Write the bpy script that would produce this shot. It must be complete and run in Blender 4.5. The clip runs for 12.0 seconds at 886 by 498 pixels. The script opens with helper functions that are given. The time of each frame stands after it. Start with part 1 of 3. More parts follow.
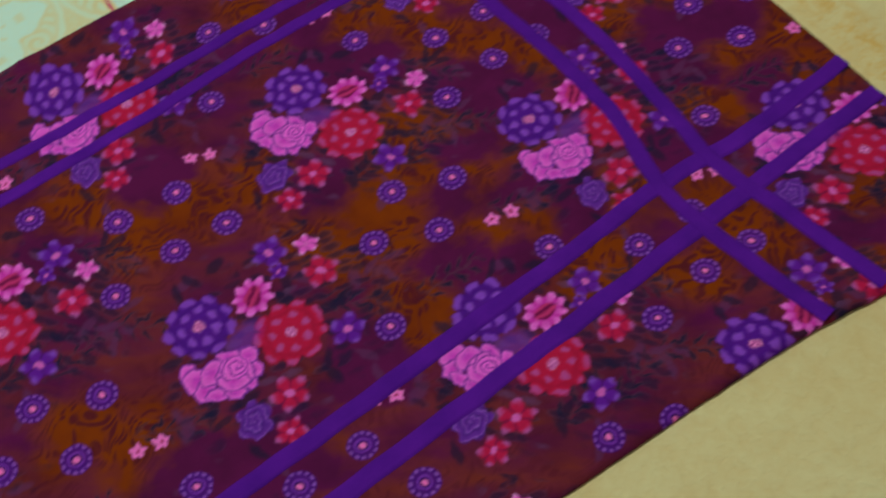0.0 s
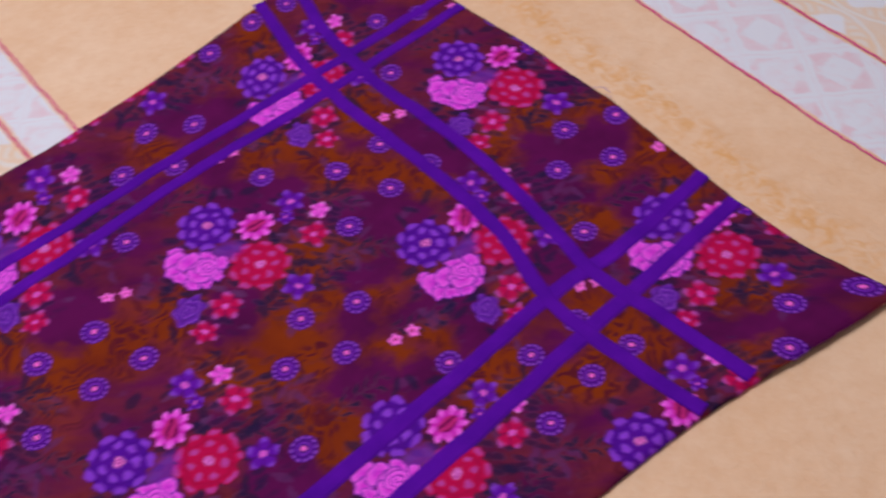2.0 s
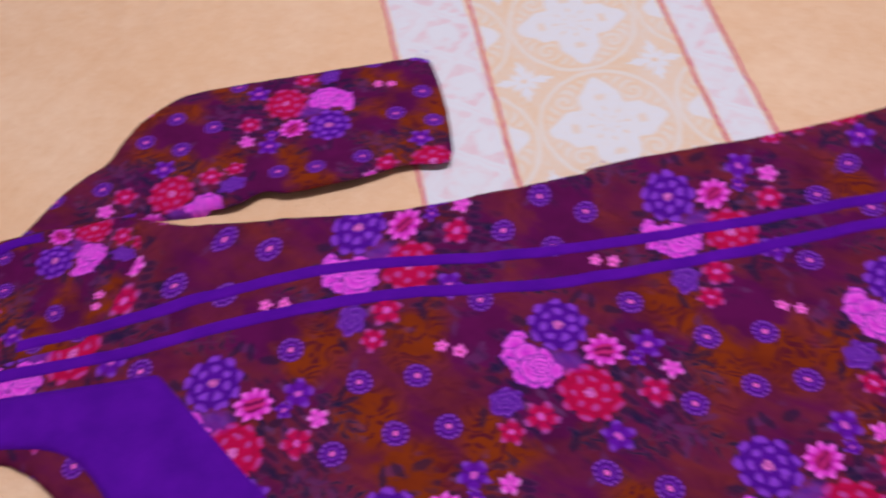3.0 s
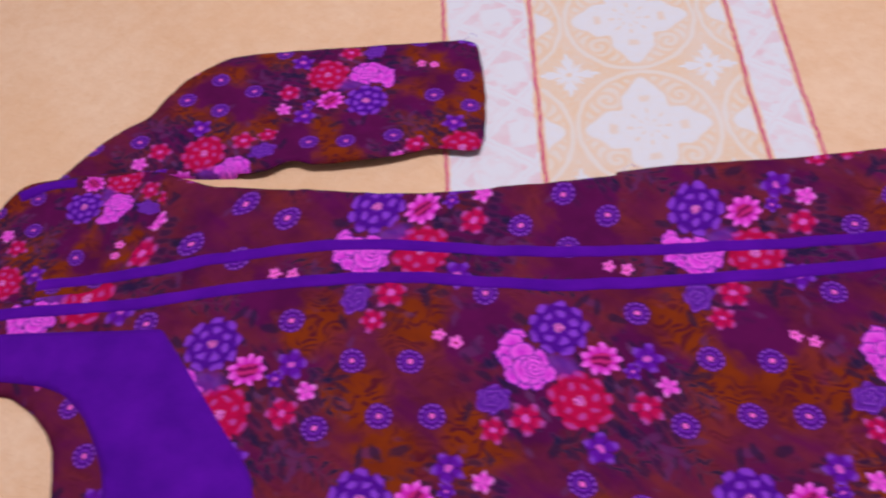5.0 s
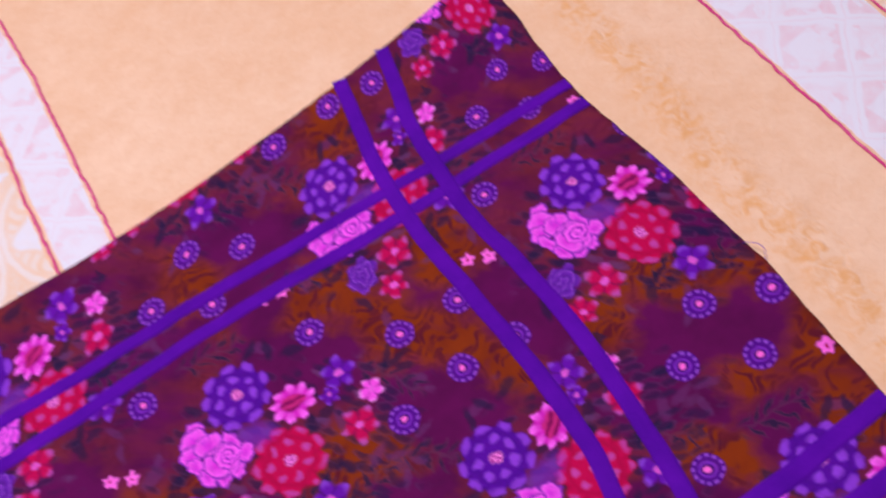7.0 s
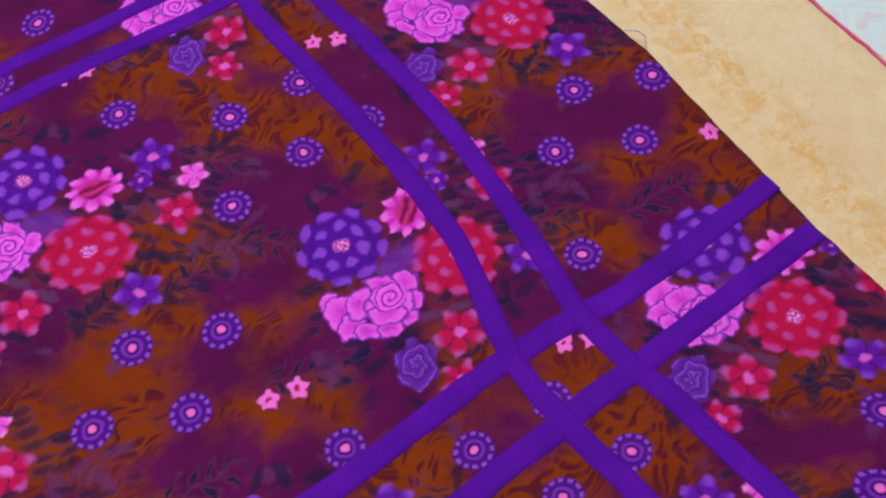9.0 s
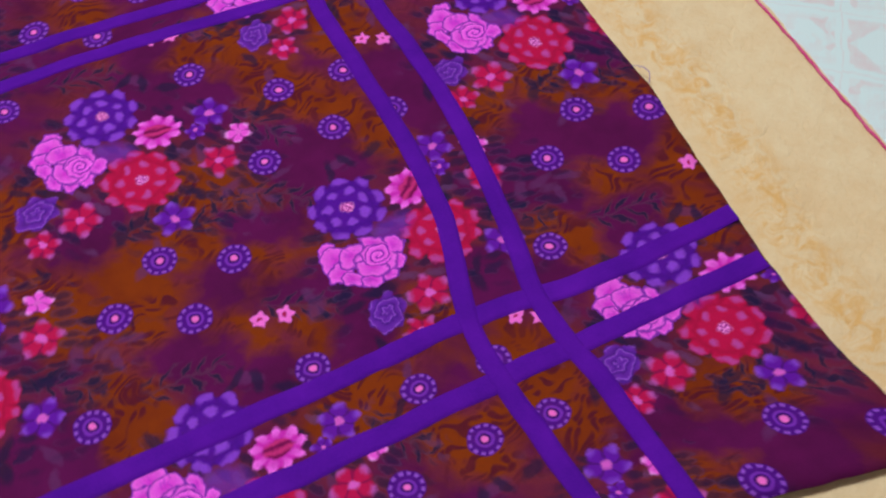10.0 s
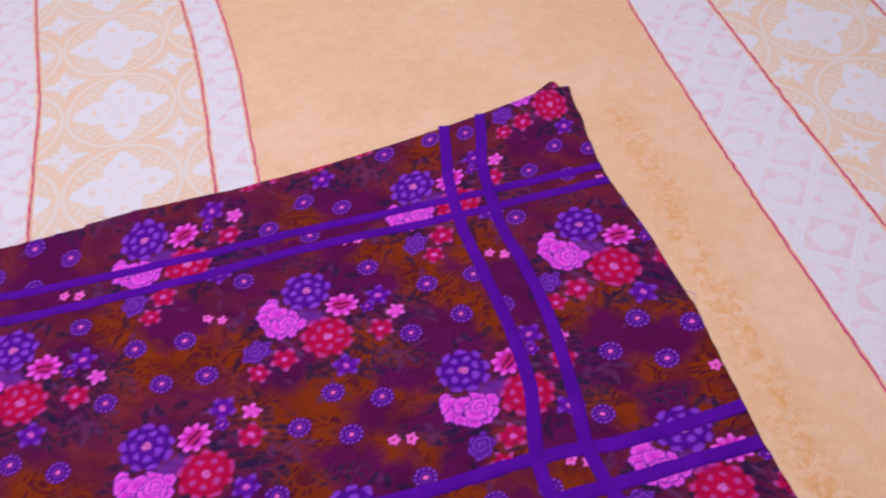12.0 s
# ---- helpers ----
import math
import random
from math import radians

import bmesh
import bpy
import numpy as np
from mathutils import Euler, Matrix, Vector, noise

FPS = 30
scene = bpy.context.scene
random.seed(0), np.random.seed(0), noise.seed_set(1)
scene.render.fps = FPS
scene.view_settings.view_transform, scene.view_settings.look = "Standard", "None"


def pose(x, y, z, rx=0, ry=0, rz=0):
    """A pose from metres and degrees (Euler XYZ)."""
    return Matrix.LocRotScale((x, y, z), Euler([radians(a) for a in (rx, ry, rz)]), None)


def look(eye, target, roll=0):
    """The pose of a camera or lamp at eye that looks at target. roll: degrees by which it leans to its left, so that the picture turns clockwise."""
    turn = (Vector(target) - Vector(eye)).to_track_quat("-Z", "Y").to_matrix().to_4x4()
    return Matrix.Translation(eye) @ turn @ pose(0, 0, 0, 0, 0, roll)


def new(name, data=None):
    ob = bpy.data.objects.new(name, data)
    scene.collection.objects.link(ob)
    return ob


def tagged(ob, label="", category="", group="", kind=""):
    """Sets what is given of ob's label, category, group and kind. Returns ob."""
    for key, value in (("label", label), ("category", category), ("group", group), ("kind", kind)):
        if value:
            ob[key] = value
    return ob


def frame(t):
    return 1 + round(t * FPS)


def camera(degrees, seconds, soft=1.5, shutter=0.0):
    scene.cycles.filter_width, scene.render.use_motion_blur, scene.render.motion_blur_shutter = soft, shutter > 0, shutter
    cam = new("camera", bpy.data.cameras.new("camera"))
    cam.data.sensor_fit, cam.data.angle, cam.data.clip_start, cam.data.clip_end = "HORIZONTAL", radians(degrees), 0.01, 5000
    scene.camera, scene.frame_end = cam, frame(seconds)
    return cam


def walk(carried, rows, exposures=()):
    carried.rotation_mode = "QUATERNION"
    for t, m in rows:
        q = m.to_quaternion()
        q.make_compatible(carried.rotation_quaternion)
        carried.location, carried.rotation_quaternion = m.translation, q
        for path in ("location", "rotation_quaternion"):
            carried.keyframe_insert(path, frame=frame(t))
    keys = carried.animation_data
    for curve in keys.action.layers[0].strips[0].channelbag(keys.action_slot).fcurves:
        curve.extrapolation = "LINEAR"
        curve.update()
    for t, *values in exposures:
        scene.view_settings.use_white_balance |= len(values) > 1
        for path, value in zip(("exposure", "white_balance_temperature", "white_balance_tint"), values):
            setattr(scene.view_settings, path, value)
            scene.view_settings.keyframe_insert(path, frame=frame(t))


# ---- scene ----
cam = camera(52.0, 12.0, soft=2.1, shutter=0.4)
PATH = [
    (0, (-0.015, 0.005, 0.573), (-0.124, 1.028, -1.142), -7.8),
    (0.5, (0.037, 0.016, 0.594), (0.021, 1.103, -1.085), -7.5),
    (1, (0.057, 0.013, 0.608), (0.094, 1.142, -1.043), -7.1),
    (1.5, (0.063, -0.002, 0.624), (0.116, 1.164, -1.0), -6.6),
    (2, (0.013, -0.006, 0.629), (0.063, 1.176, -0.984), -4.2),
    (2.5, (-0.162, -0.04, 0.656), (-0.434, 1.15, -0.928), -2.0),
    (3, (-0.291, -0.064, 0.669), (-0.899, 0.981, -0.924), -4.6),
    (3.2, (-0.319, -0.065, 0.661), (-0.982, 0.924, -0.945), -4.8),
    (4.8, (-0.274, -0.034, 0.666), (-1.037, 0.855, -0.955), -6.6),
    (5, (-0.239, -0.017, 0.668), (-0.992, 0.888, -0.949), -5.9),
    (5.5, (-0.098, 0.09, 0.655), (-0.804, 1.018, -0.969), -7.9),
    (6, (0.004, 0.185, 0.643), (-0.594, 1.17, -0.991), -10.4),
    (6.5, (0.058, 0.257, 0.614), (-0.384, 1.297, -1.036), -15.0),
    (7, (0.076, 0.26, 0.592), (-0.22, 1.304, -1.088), -14.7),
    (7.5, (0.106, 0.255, 0.511), (-0.01, 1.148, -1.275), -6.5),
    (7.7, (0.106, 0.27, 0.49), (0.037, 1.131, -1.313), -4.1),
    (9.3, (0.067, 0.182, 0.447), (0.088, 1.214, -1.266), 0.9),
    (9.5, (0.086, 0.175, 0.458), (0.043, 1.201, -1.258), -1.9),
    (10, (0.141, 0.126, 0.498), (-0.043, 1.193, -1.183), 0.7),
    (10.5, (0.177, 0.104, 0.538), (-0.133, 1.224, -1.089), -0.7),
    (11, (0.192, 0.09, 0.63), (-0.222, 1.347, -0.87), -2.9),
    (11.5, (0.208, 0.044, 0.68), (-0.259, 1.356, -0.756), -3.1),
    (12, (0.219, -0.02, 0.704), (-0.346, 1.258, -0.727), -4.4),
]
EXPOSURES = [
    (0.0, -0.62, 7150, -60), (0.5, -0.44, 7250, -52), (1.0, -0.24, 6700, -24), (1.4, -0.26, 6500, 8), (2.0, -0.28, 6500, 8), (2.6, -0.28, 6550, 10), (3.2, -0.24, 6600, 11), (4.8, -0.24, 6600, 12),
    (5.5, -0.18, 6600, 14), (6.2, -0.06, 6600, 20), (7.5, 0.06, 6430, 21), (9.3, 0.0, 6200, -26), (9.7, 0.0, 6200, -26), (10.3, -0.1, 6350, -16), (10.9, -0.14, 6480, 13), (12.0, -0.14, 6480, 15),
]
walk(cam, [(t, look(eye, target, roll)) for t, eye, target, roll in PATH], EXPOSURES)

# ---- light: one soft ceiling lamp in a plain room ----
LAMP = (-0.42, 0.58, 2.18)
world = bpy.data.worlds.new("room_air")
world.use_nodes = True
world.node_tree.nodes["Background"].inputs[0].default_value = (0.8, 0.85, 1.0, 1)
world.node_tree.nodes["Background"].inputs[1].default_value = 0.1
scene.world = world
lamp = new("ceiling_lamp_light", bpy.data.lights.new("ceiling_lamp_light", "AREA"))
lamp.data.shape, lamp.data.size, lamp.data.energy = "DISK", 0.42, 38.0
lamp.data.color = (1.0, 0.945, 1.08)
lamp.matrix_world = pose(LAMP[0], LAMP[1], LAMP[2], 0, 0, 0)


# ---- materials ----
class Net:
    """Short spelling for shader nodes."""

    def __init__(self, name):
        self.mat = bpy.data.materials.new(name)
        self.mat.use_nodes = True
        self.nodes, self.links = self.mat.node_tree.nodes, self.mat.node_tree.links
        self.bsdf = self.nodes["Principled BSDF"]

    def put(self, socket, value):
        if isinstance(value, bpy.types.NodeSocket):
            self.links.new(value, socket)
        elif isinstance(value, (int, float)):
            socket.default_value = value
        else:
            value = tuple(value)
            size = len(socket.default_value)
            socket.default_value = (value + (0.0,) * size)[:size] if size == 3 else (value + (1.0,))[:4]

    def m(self, op, *args, clamp=False):
        n = self.nodes.new("ShaderNodeMath")
        n.operation, n.use_clamp = op, clamp
        for s, a in zip(n.inputs, args):
            self.put(s, a)
        return n.outputs[0]

    def v(self, op, *args):
        n = self.nodes.new("ShaderNodeVectorMath")
        n.operation = op
        for s, a in zip(n.inputs, args):
            self.put(s, a)
        return n.outputs["Value"] if op in ("LENGTH", "DOT_PRODUCT", "DISTANCE") else n.outputs["Vector"]

    def times(self, vec, k):
        n = self.nodes.new("ShaderNodeVectorMath")
        n.operation = "SCALE"
        self.put(n.inputs[0], vec)
        self.put(n.inputs["Scale"], k)
        return n.outputs[0]

    def mix(self, f, a, b):
        n = self.nodes.new("ShaderNodeMix")
        n.data_type = "RGBA"
        for i, x in ((0, f), (6, a), (7, b)):
            self.put(n.inputs[i], x)
        return n.outputs[2]

    def mixv(self, f, a, b):
        n = self.nodes.new("ShaderNodeMix")
        n.data_type = "VECTOR"
        for i, x in ((0, f), (4, a), (5, b)):
            self.put(n.inputs[i], x)
        return n.outputs[1]

    def mixf(self, f, a, b):
        n = self.nodes.new("ShaderNodeMix")
        for i, x in ((0, f), (2, a), (3, b)):
            self.put(n.inputs[i], x)
        return n.outputs[0]

    def noise(self, vec, scale, detail=2.0, rough=0.5, distortion=0.0):
        n = self.nodes.new("ShaderNodeTexNoise")
        self.put(n.inputs["Vector"], vec)
        n.inputs["Scale"].default_value, n.inputs["Detail"].default_value = scale, detail
        n.inputs["Roughness"].default_value, n.inputs["Distortion"].default_value = rough, distortion
        return n.outputs["Fac"], n.outputs["Color"]

    def below(self, value, edge, soft):
        """1 where value lies under edge, 0 over it, with a soft step."""
        k = 1.0 / soft
        if isinstance(edge, bpy.types.NodeSocket):
            return self.m("MULTIPLY_ADD", self.m("SUBTRACT", edge, value), k, 0.5, clamp=True)
        return self.m("MULTIPLY_ADD", value, -k, edge * k + 0.5, clamp=True)

    def split(self, vec):
        n = self.nodes.new("ShaderNodeSeparateXYZ")
        self.put(n.inputs[0], vec)
        return n.outputs[0], n.outputs[1]

    def polar(self, vec):
        x, y = self.split(vec)
        return self.v("LENGTH", vec), self.m("ARCTAN2", y, x)

    def waves(self, angle, count, shift=0.0):
        return self.m("COSINE", self.m("MULTIPLY_ADD", angle, float(count), shift))

    def place(self, vec, x, y, rx, ry, degrees=0.0):
        """vec in a frame at (x, y), turned and measured in (rx, ry)."""
        n = self.nodes.new("ShaderNodeMapping")
        n.vector_type = "TEXTURE"
        self.put(n.inputs["Vector"], vec)
        n.inputs["Location"].default_value = (x, y, 0)
        n.inputs["Rotation"].default_value = (0, 0, radians(degrees))
        n.inputs["Scale"].default_value = (rx, ry, 1)
        return n.outputs[0]

    def wrapped(self, vec, cx, cy, wide, high):
        """vec relative to the nearest repeat of (cx, cy)."""
        w = self.v("WRAP", vec, (cx + wide / 2, cy + high / 2, 1), (cx - wide / 2, cy - high / 2, -1))
        return self.v("SUBTRACT", w, (cx, cy, 0))

    def nearest(self, choices):
        """Of (vector, flag) choices the shortest vector, its length and flag."""
        vec, flag = choices[0]
        size = self.v("LENGTH", vec)
        for other, f in choices[1:]:
            s = self.v("LENGTH", other)
            closer = self.m("LESS_THAN", s, size)
            vec = self.mixv(closer, vec, other)
            if f != flag:
                flag = self.mixf(closer, flag, f)
            size = self.m("MINIMUM", s, size)
        return vec, size, flag

    def cells(self, vec, scale, kind="F1", randomness=0.8):
        n = self.nodes.new("ShaderNodeTexVoronoi")
        n.voronoi_dimensions, n.feature = "2D", kind
        self.put(n.inputs["Vector"], vec)
        n.inputs["Scale"].default_value, n.inputs["Randomness"].default_value = scale, randomness
        return n.outputs[0], n.outputs[1]

    def uv(self, name):
        n = self.nodes.new("ShaderNodeUVMap")
        n.uv_map = name
        return n.outputs[0]

    def bump(self, height, strength, distance):
        n = self.nodes.new("ShaderNodeBump")
        self.put(n.inputs["Height"], height)
        n.inputs["Strength"].default_value, n.inputs["Distance"].default_value = strength, distance
        self.links.new(n.outputs[0], self.bsdf.inputs["Normal"])

    def done(self, colour, rough=0.85, specular=0.2):
        self.put(self.bsdf.inputs["Base Color"], colour)
        self.put(self.bsdf.inputs["Roughness"], rough)
        self.bsdf.inputs["Specular IOR Level"].default_value = specular
        return self.mat


def srgb(r, g, b):
    return tuple((c / 255 / 12.92) if c < 10.3 else ((c / 255 + 0.055) / 1.055) ** 2.4 for c in (r, g, b))


# repeat of the dress print, in millimetres: two bouquets, eleven rosettes and two sprigs of blossom in each repeat
REPEAT_U, REPEAT_V = 298.0, 266.0
BOUQUET_A, BOUQUET_B, TURN_A = (-31, 114), (-157.5, 260.5), 40.0
ROSETTES = [(-90, 274), (-36, 232), (-14, 182.5), (-67.5, 174), (13, 230), (29.5, 181), (-154.5, 126), (-111, 107), (-191, 96), (-146, 74), (-219.5, 28)]
BLOSSOMS = [(-110, 55), (-94, 52), (-260, 254), (-246, 247)]
# middles of the brown clouds and of the plum ground between them, which follow no repeat
BROWN = [(-664, 268), (-631, 199), (-603, 145), (-576, 268), (-532, 158), (-434, 89), (-412, 57), (-355, 261), (-330, 207), (-277, 209), (-229, 191), (-224, 137), (-212, 98), (-200, 18), (-193, 40), (-177, 121), (-175, 74), (-158, 103), (-151, 364), (-132, 128), (-127, 61), (-119, 167), (-112, 43), (-92, 93), (-89, 300), (-88, 27), (-88, 156), (-75, -27), (-60, 281), (-45, 246), (-29, 215), (-19, -75)]
BROWN += [(-14, 432), (-11, 3), (-6, -25), (-3, 189), (9, 164), (28, 275), (29, -35), (31, -68), (44, -95), (84, 45), (89, -154), (100, 156), (101, 26), (112, -107), (134, -119), (134, 63), (138, 153), (171, 13), (175, 136), (180, 60)]
PLUM = [(-706, 300), (-524, 255), (-517, 346), (-492, 188), (-435, 392), (-433, 336), (-380, 236), (-387, 17), (-330, -7), (-291, 257), (-245, 13), (-224, 332), (-205, 163), (-188, 332), (-165, 56), (-136, 41), (-128, 378), (-123, 87), (-111, 264), (-109, 21), (-109, 317), (-93, 71), (-92, 364), (-89, 125), (-85, 244)]
PLUM += [(-57, 166), (-56, 20), (-42, 184), (-20, 161), (-14, -33), (27, 14), (45, 216), (46, 178), (67, 11), (80, 96), (83, -115), (90, 70), (107, 56), (108, -134), (112, 129), (114, 417), (127, -151), (133, 30), (140, 103), (156, 94), (180, 160)]
SPRAYS = [(-161, 35, -4), (-227, 62, -35), (-82, 54, -25), (-63, 139, -36), (-150, 160, 14), (-57, 205, -57), (-110, 148, 15)]
# (x, y, length, width, turn) of the leaves round a bouquet
DARK_LEAVES = [(47, -50, 9, 4, 20), (40, -90, 12, 4, -50), (46, -96, 9, 3, -10), (22, 26, 9, 3, 40), (34, 20, 8, 3, 80), (50, 8, 9, 4, -20), (108, -44, 13, 3, 10), (106, -36, 10, 2.5, 50), (112, -52, 8, 2.5, -30),
               (-14, -106, 10, 4, 60), (-4, -100, 9, 3, 20), (-46, -54, 10, 4, -40), (-60, -34, 10, 4, 15), (-66, -44, 8, 3, -30), (-82, -76, 9, 3, 70), (-32, 8, 8, 3, 120), (88, -90, 10, 3, -60), (36, -52, 8, 5, 70)]
MAUVE_LEAVES = [(62, -98, 9, 4, 30), (74, -106, 9, 3, -20), (86, -120, 9, 3, -50), (30, 24, 9, 4, -30), (-76, -22, 10, 5, 20), (4, -126, 9, 3, 80), (-8, -138, 8, 3, 40),
                (54, -60, 9, 4, 80), (-92, -98, 9, 3, 30), (70, -124, 8, 3, 60), (-70, -14, 8, 3, 60), (96, -100, 8, 3, 10)]


def make_print(name):
    n = Net(name)
    metres = n.uv("fabric")
    mm = n.times(metres, 1000.0)
    _, wobc = n.noise(mm, 0.11, 2.0)
    p = n.v("ADD", mm, n.times(n.v("SUBTRACT", wobc, (0.5, 0.5, 0.5)), 6.0))
    _, tinyc = n.noise(mm, 0.32, 2.0)
    p = n.v("ADD", p, n.times(n.v("SUBTRACT", tinyc, (0.5, 0.5, 0.5)), 2.2))
    p = n.v("MULTIPLY", p, (1, 1, 0))
    calm = n.v("MULTIPLY", n.v("ADD", mm, n.times(n.v("SUBTRACT", wobc, (0.5, 0.5, 0.5)), 3.0)), (1, 1, 0))
    _, bigc = n.noise(mm, 0.03, 3.0)

    # ground: brown clouds on plum, with short dark strokes in the brown
    _, midc = n.noise(mm, 0.075, 2.0)
    pb = n.v("ADD", n.v("ADD", mm, n.times(n.v("SUBTRACT", bigc, (0.5, 0.5, 0.5)), 34.0)), n.times(n.v("SUBTRACT", midc, (0.5, 0.5, 0.5)), 20.0))
    pb = n.v("MULTIPLY", pb, (1, 1, 0))
    reach = []
    for spots in (BROWN, PLUM):
        best = None
        for x, y in spots:
            d = n.v("DISTANCE", pb, (x, y, 0))
            best = d if best is None else n.m("MINIMUM", best, d)
        reach.append(n.m("MINIMUM", best, 40.0))
    streak, _ = n.noise(n.place(mm, 0, 0, 2.4, 0.9, -36), 0.03, 3.0, 0.6)
    brown = n.below(n.m("SUBTRACT", n.m("MULTIPLY_ADD", streak, 56.0, reach[0]), reach[1]), 23.0, 28.0)
    ground = n.mix(brown, srgb(96, 13, 80), srgb(134, 51, 12))
    shade, _ = n.noise(mm, 0.022, 3.0, 0.6)
    ground = n.mix(n.m("MULTIPLY_ADD", shade, 2.4, -1.0, clamp=True), ground, n.mix(brown, srgb(72, 10, 60), srgb(104, 28, 20)))
    _, swirlc = n.noise(mm, 0.035, 1.0)
    bent = n.v("ADD", mm, n.times(n.v("SUBTRACT", swirlc, (0.5, 0.5, 0.5)), 60.0))
    apart, pick = n.cells(n.place(bent, 0, 0, 2.3, 0.95, 20), 0.16, "F1", 0.9)
    px, _ = n.split(pick)
    line = n.m("MULTIPLY", n.below(apart, 0.34, 0.22), n.m("GREATER_THAN", px, 0.2))
    where, _ = n.noise(mm, 0.014, 1.0)
    line = n.m("MULTIPLY", n.m("MULTIPLY", line, brown), n.below(where, 0.58, 0.08))
    colour = n.mix(n.m("MULTIPLY", line, 0.85), ground, srgb(82, 14, 44))

    # which bouquet is closest, in its own frame
    mid = (10.0, -55.0)
    c, s = math.cos(radians(TURN_A)), math.sin(radians(TURN_A))
    db = n.wrapped(p, BOUQUET_B[0] + mid[0], BOUQUET_B[1] + mid[1], REPEAT_U, REPEAT_V)
    da = n.wrapped(p, BOUQUET_A[0] + mid[0] * c - mid[1] * s, BOUQUET_A[1] + mid[0] * s + mid[1] * c, REPEAT_U, REPEAT_V)
    da = n.place(da, 0, 0, 1, 1, TURN_A)
    q, _, _ = n.nearest([(db, 0.0), (da, 0.0)])
    q = n.v("ADD", q, (mid[0], mid[1], 0))

    # sprays of narrow leaves away from the bouquets
    vec, size, _ = n.nearest([(n.place(n.wrapped(p, x, y, REPEAT_U, REPEAT_V), 0, 0, 1, 1, turn), 0.0) for x, y, turn in SPRAYS])
    sx, sy = n.split(vec)
    stray, strayc = n.noise(mm, 0.07, 1.0)
    sy = n.m("ADD", sy, n.m("MULTIPLY_ADD", stray, 12.0, -6.0))
    ay = n.m("ABSOLUTE", sy)
    gx, gy = n.split(strayc)
    sx = n.m("ADD", sx, n.m("MULTIPLY_ADD", gy, 16.0, -8.0))
    comb = n.m("PINGPONG", n.m("ADD", n.m("MULTIPLY_ADD", ay, -0.9, sx), n.m("MULTIPLY", n.m("GREATER_THAN", sy, 0.0), 5.0)), 5.5)
    drop = n.m("ADD", comb, n.m("MULTIPLY", n.m("ABSOLUTE", n.m("SUBTRACT", ay, 5.5)), 0.45))
    field = n.below(n.v("LENGTH", n.v("MULTIPLY", vec, (1 / 26, 1 / 14, 0))), 1.0, 0.3)
    rim = n.m("MULTIPLY", n.m("MAXIMUM", n.below(drop, 3.3, 1.2), n.below(ay, 0.8, 0.8)), field)
    colour = n.mix(n.m("MULTIPLY", rim, 0.38), colour, srgb(98, 58, 88))
    colour = n.mix(n.m("MULTIPLY", n.m("MULTIPLY", n.below(drop, 2.1, 1.2), field), 0.85), colour, srgb(28, 24, 60))

    # leaves
    for leaves, tint, weight in ((MAUVE_LEAVES, srgb(100, 44, 102), 0.65), (DARK_LEAVES, srgb(24, 24, 62), 0.72)):
        reach = None
        for x, y, a, b, turn in leaves:
            d = n.v("LENGTH", n.place(q, x, y, a, b, turn))
            reach = d if reach is None else n.m("MINIMUM", reach, d)
        colour = n.mix(n.m("MULTIPLY", n.below(reach, 1.0, 0.6), weight), colour, tint)
    halo_bend, _ = n.noise(q, 0.035, 2.0)
    halo = n.below(n.m("MULTIPLY_ADD", halo_bend, 1.1, n.m("SUBTRACT", n.v("LENGTH", n.place(q, 15, -55, 96, 70, -25)), 0.55)), 1.0, 0.25)
    bladed = n.place(q, 0, 0, 0.55, 1.25, 35)
    reach, pick = n.cells(bladed, 0.075, "F1", 1.0)
    px, py = n.split(pick)
    leaf = n.m("MULTIPLY", n.below(reach, 0.36, 0.34), halo)
    vein = n.m("MULTIPLY", n.below(n.m("ABSOLUTE", n.m("SUBTRACT", reach, 0.40)), 0.05, 0.06), halo)
    dark = n.mix(n.m("GREATER_THAN", py, 0.84), srgb(24, 25, 68), srgb(104, 58, 112))
    colour = n.mix(n.m("MULTIPLY", leaf, n.m("MULTIPLY", n.m("GREATER_THAN", px, 0.3), 0.68)), colour, dark)
    colour = n.mix(n.m("MULTIPLY", vein, n.m("MULTIPLY", n.m("GREATER_THAN", px, 0.5), 0.22)), colour, srgb(100, 66, 116))

    # small five-petalled flowers: 0 violet, 0.5 pink, 1 red
    small = [(70, -28, 14.5, 0), (56, -40, 8, 0), (63, -71, 15, 1), (-35, -82, 15.5, 1), (-62, -92, 12.5, 1), (21, -106, 14.5, 0), (83, -53, 10, 0.5)]
    vec, size, kind = n.nearest([(n.place(q, x, y, r, r, 17 * i), float(k)) for i, (x, y, r, k) in enumerate(small)])
    _, angle = n.polar(vec)
    five = n.waves(angle, 5)
    inside = n.below(size, n.m("MULTIPLY_ADD", five, 0.13, 0.8), 0.2)
    red = n.m("MULTIPLY_ADD", kind, 2.0, -1.0, clamp=True)
    pink = n.below(n.m("ABSOLUTE", n.m("SUBTRACT", kind, 0.5)), 0.25, 0.1)
    body = n.mix(pink, n.mix(red, srgb(102, 18, 170), srgb(194, 10, 84)), srgb(246, 84, 228))
    tips = n.mix(pink, n.mix(red, srgb(146, 72, 226), srgb(198, 86, 190)), srgb(255, 150, 248))
    petal = n.m("MULTIPLY", n.m("MULTIPLY_ADD", size, 3.4, -2.0, clamp=True), n.m("MULTIPLY_ADD", five, 0.9, 0.3, clamp=True))
    body = n.mix(petal, body, tips)
    body = n.mix(n.m("MULTIPLY", n.below(five, -0.75, 0.4), 0.5), body, srgb(60, 8, 76))
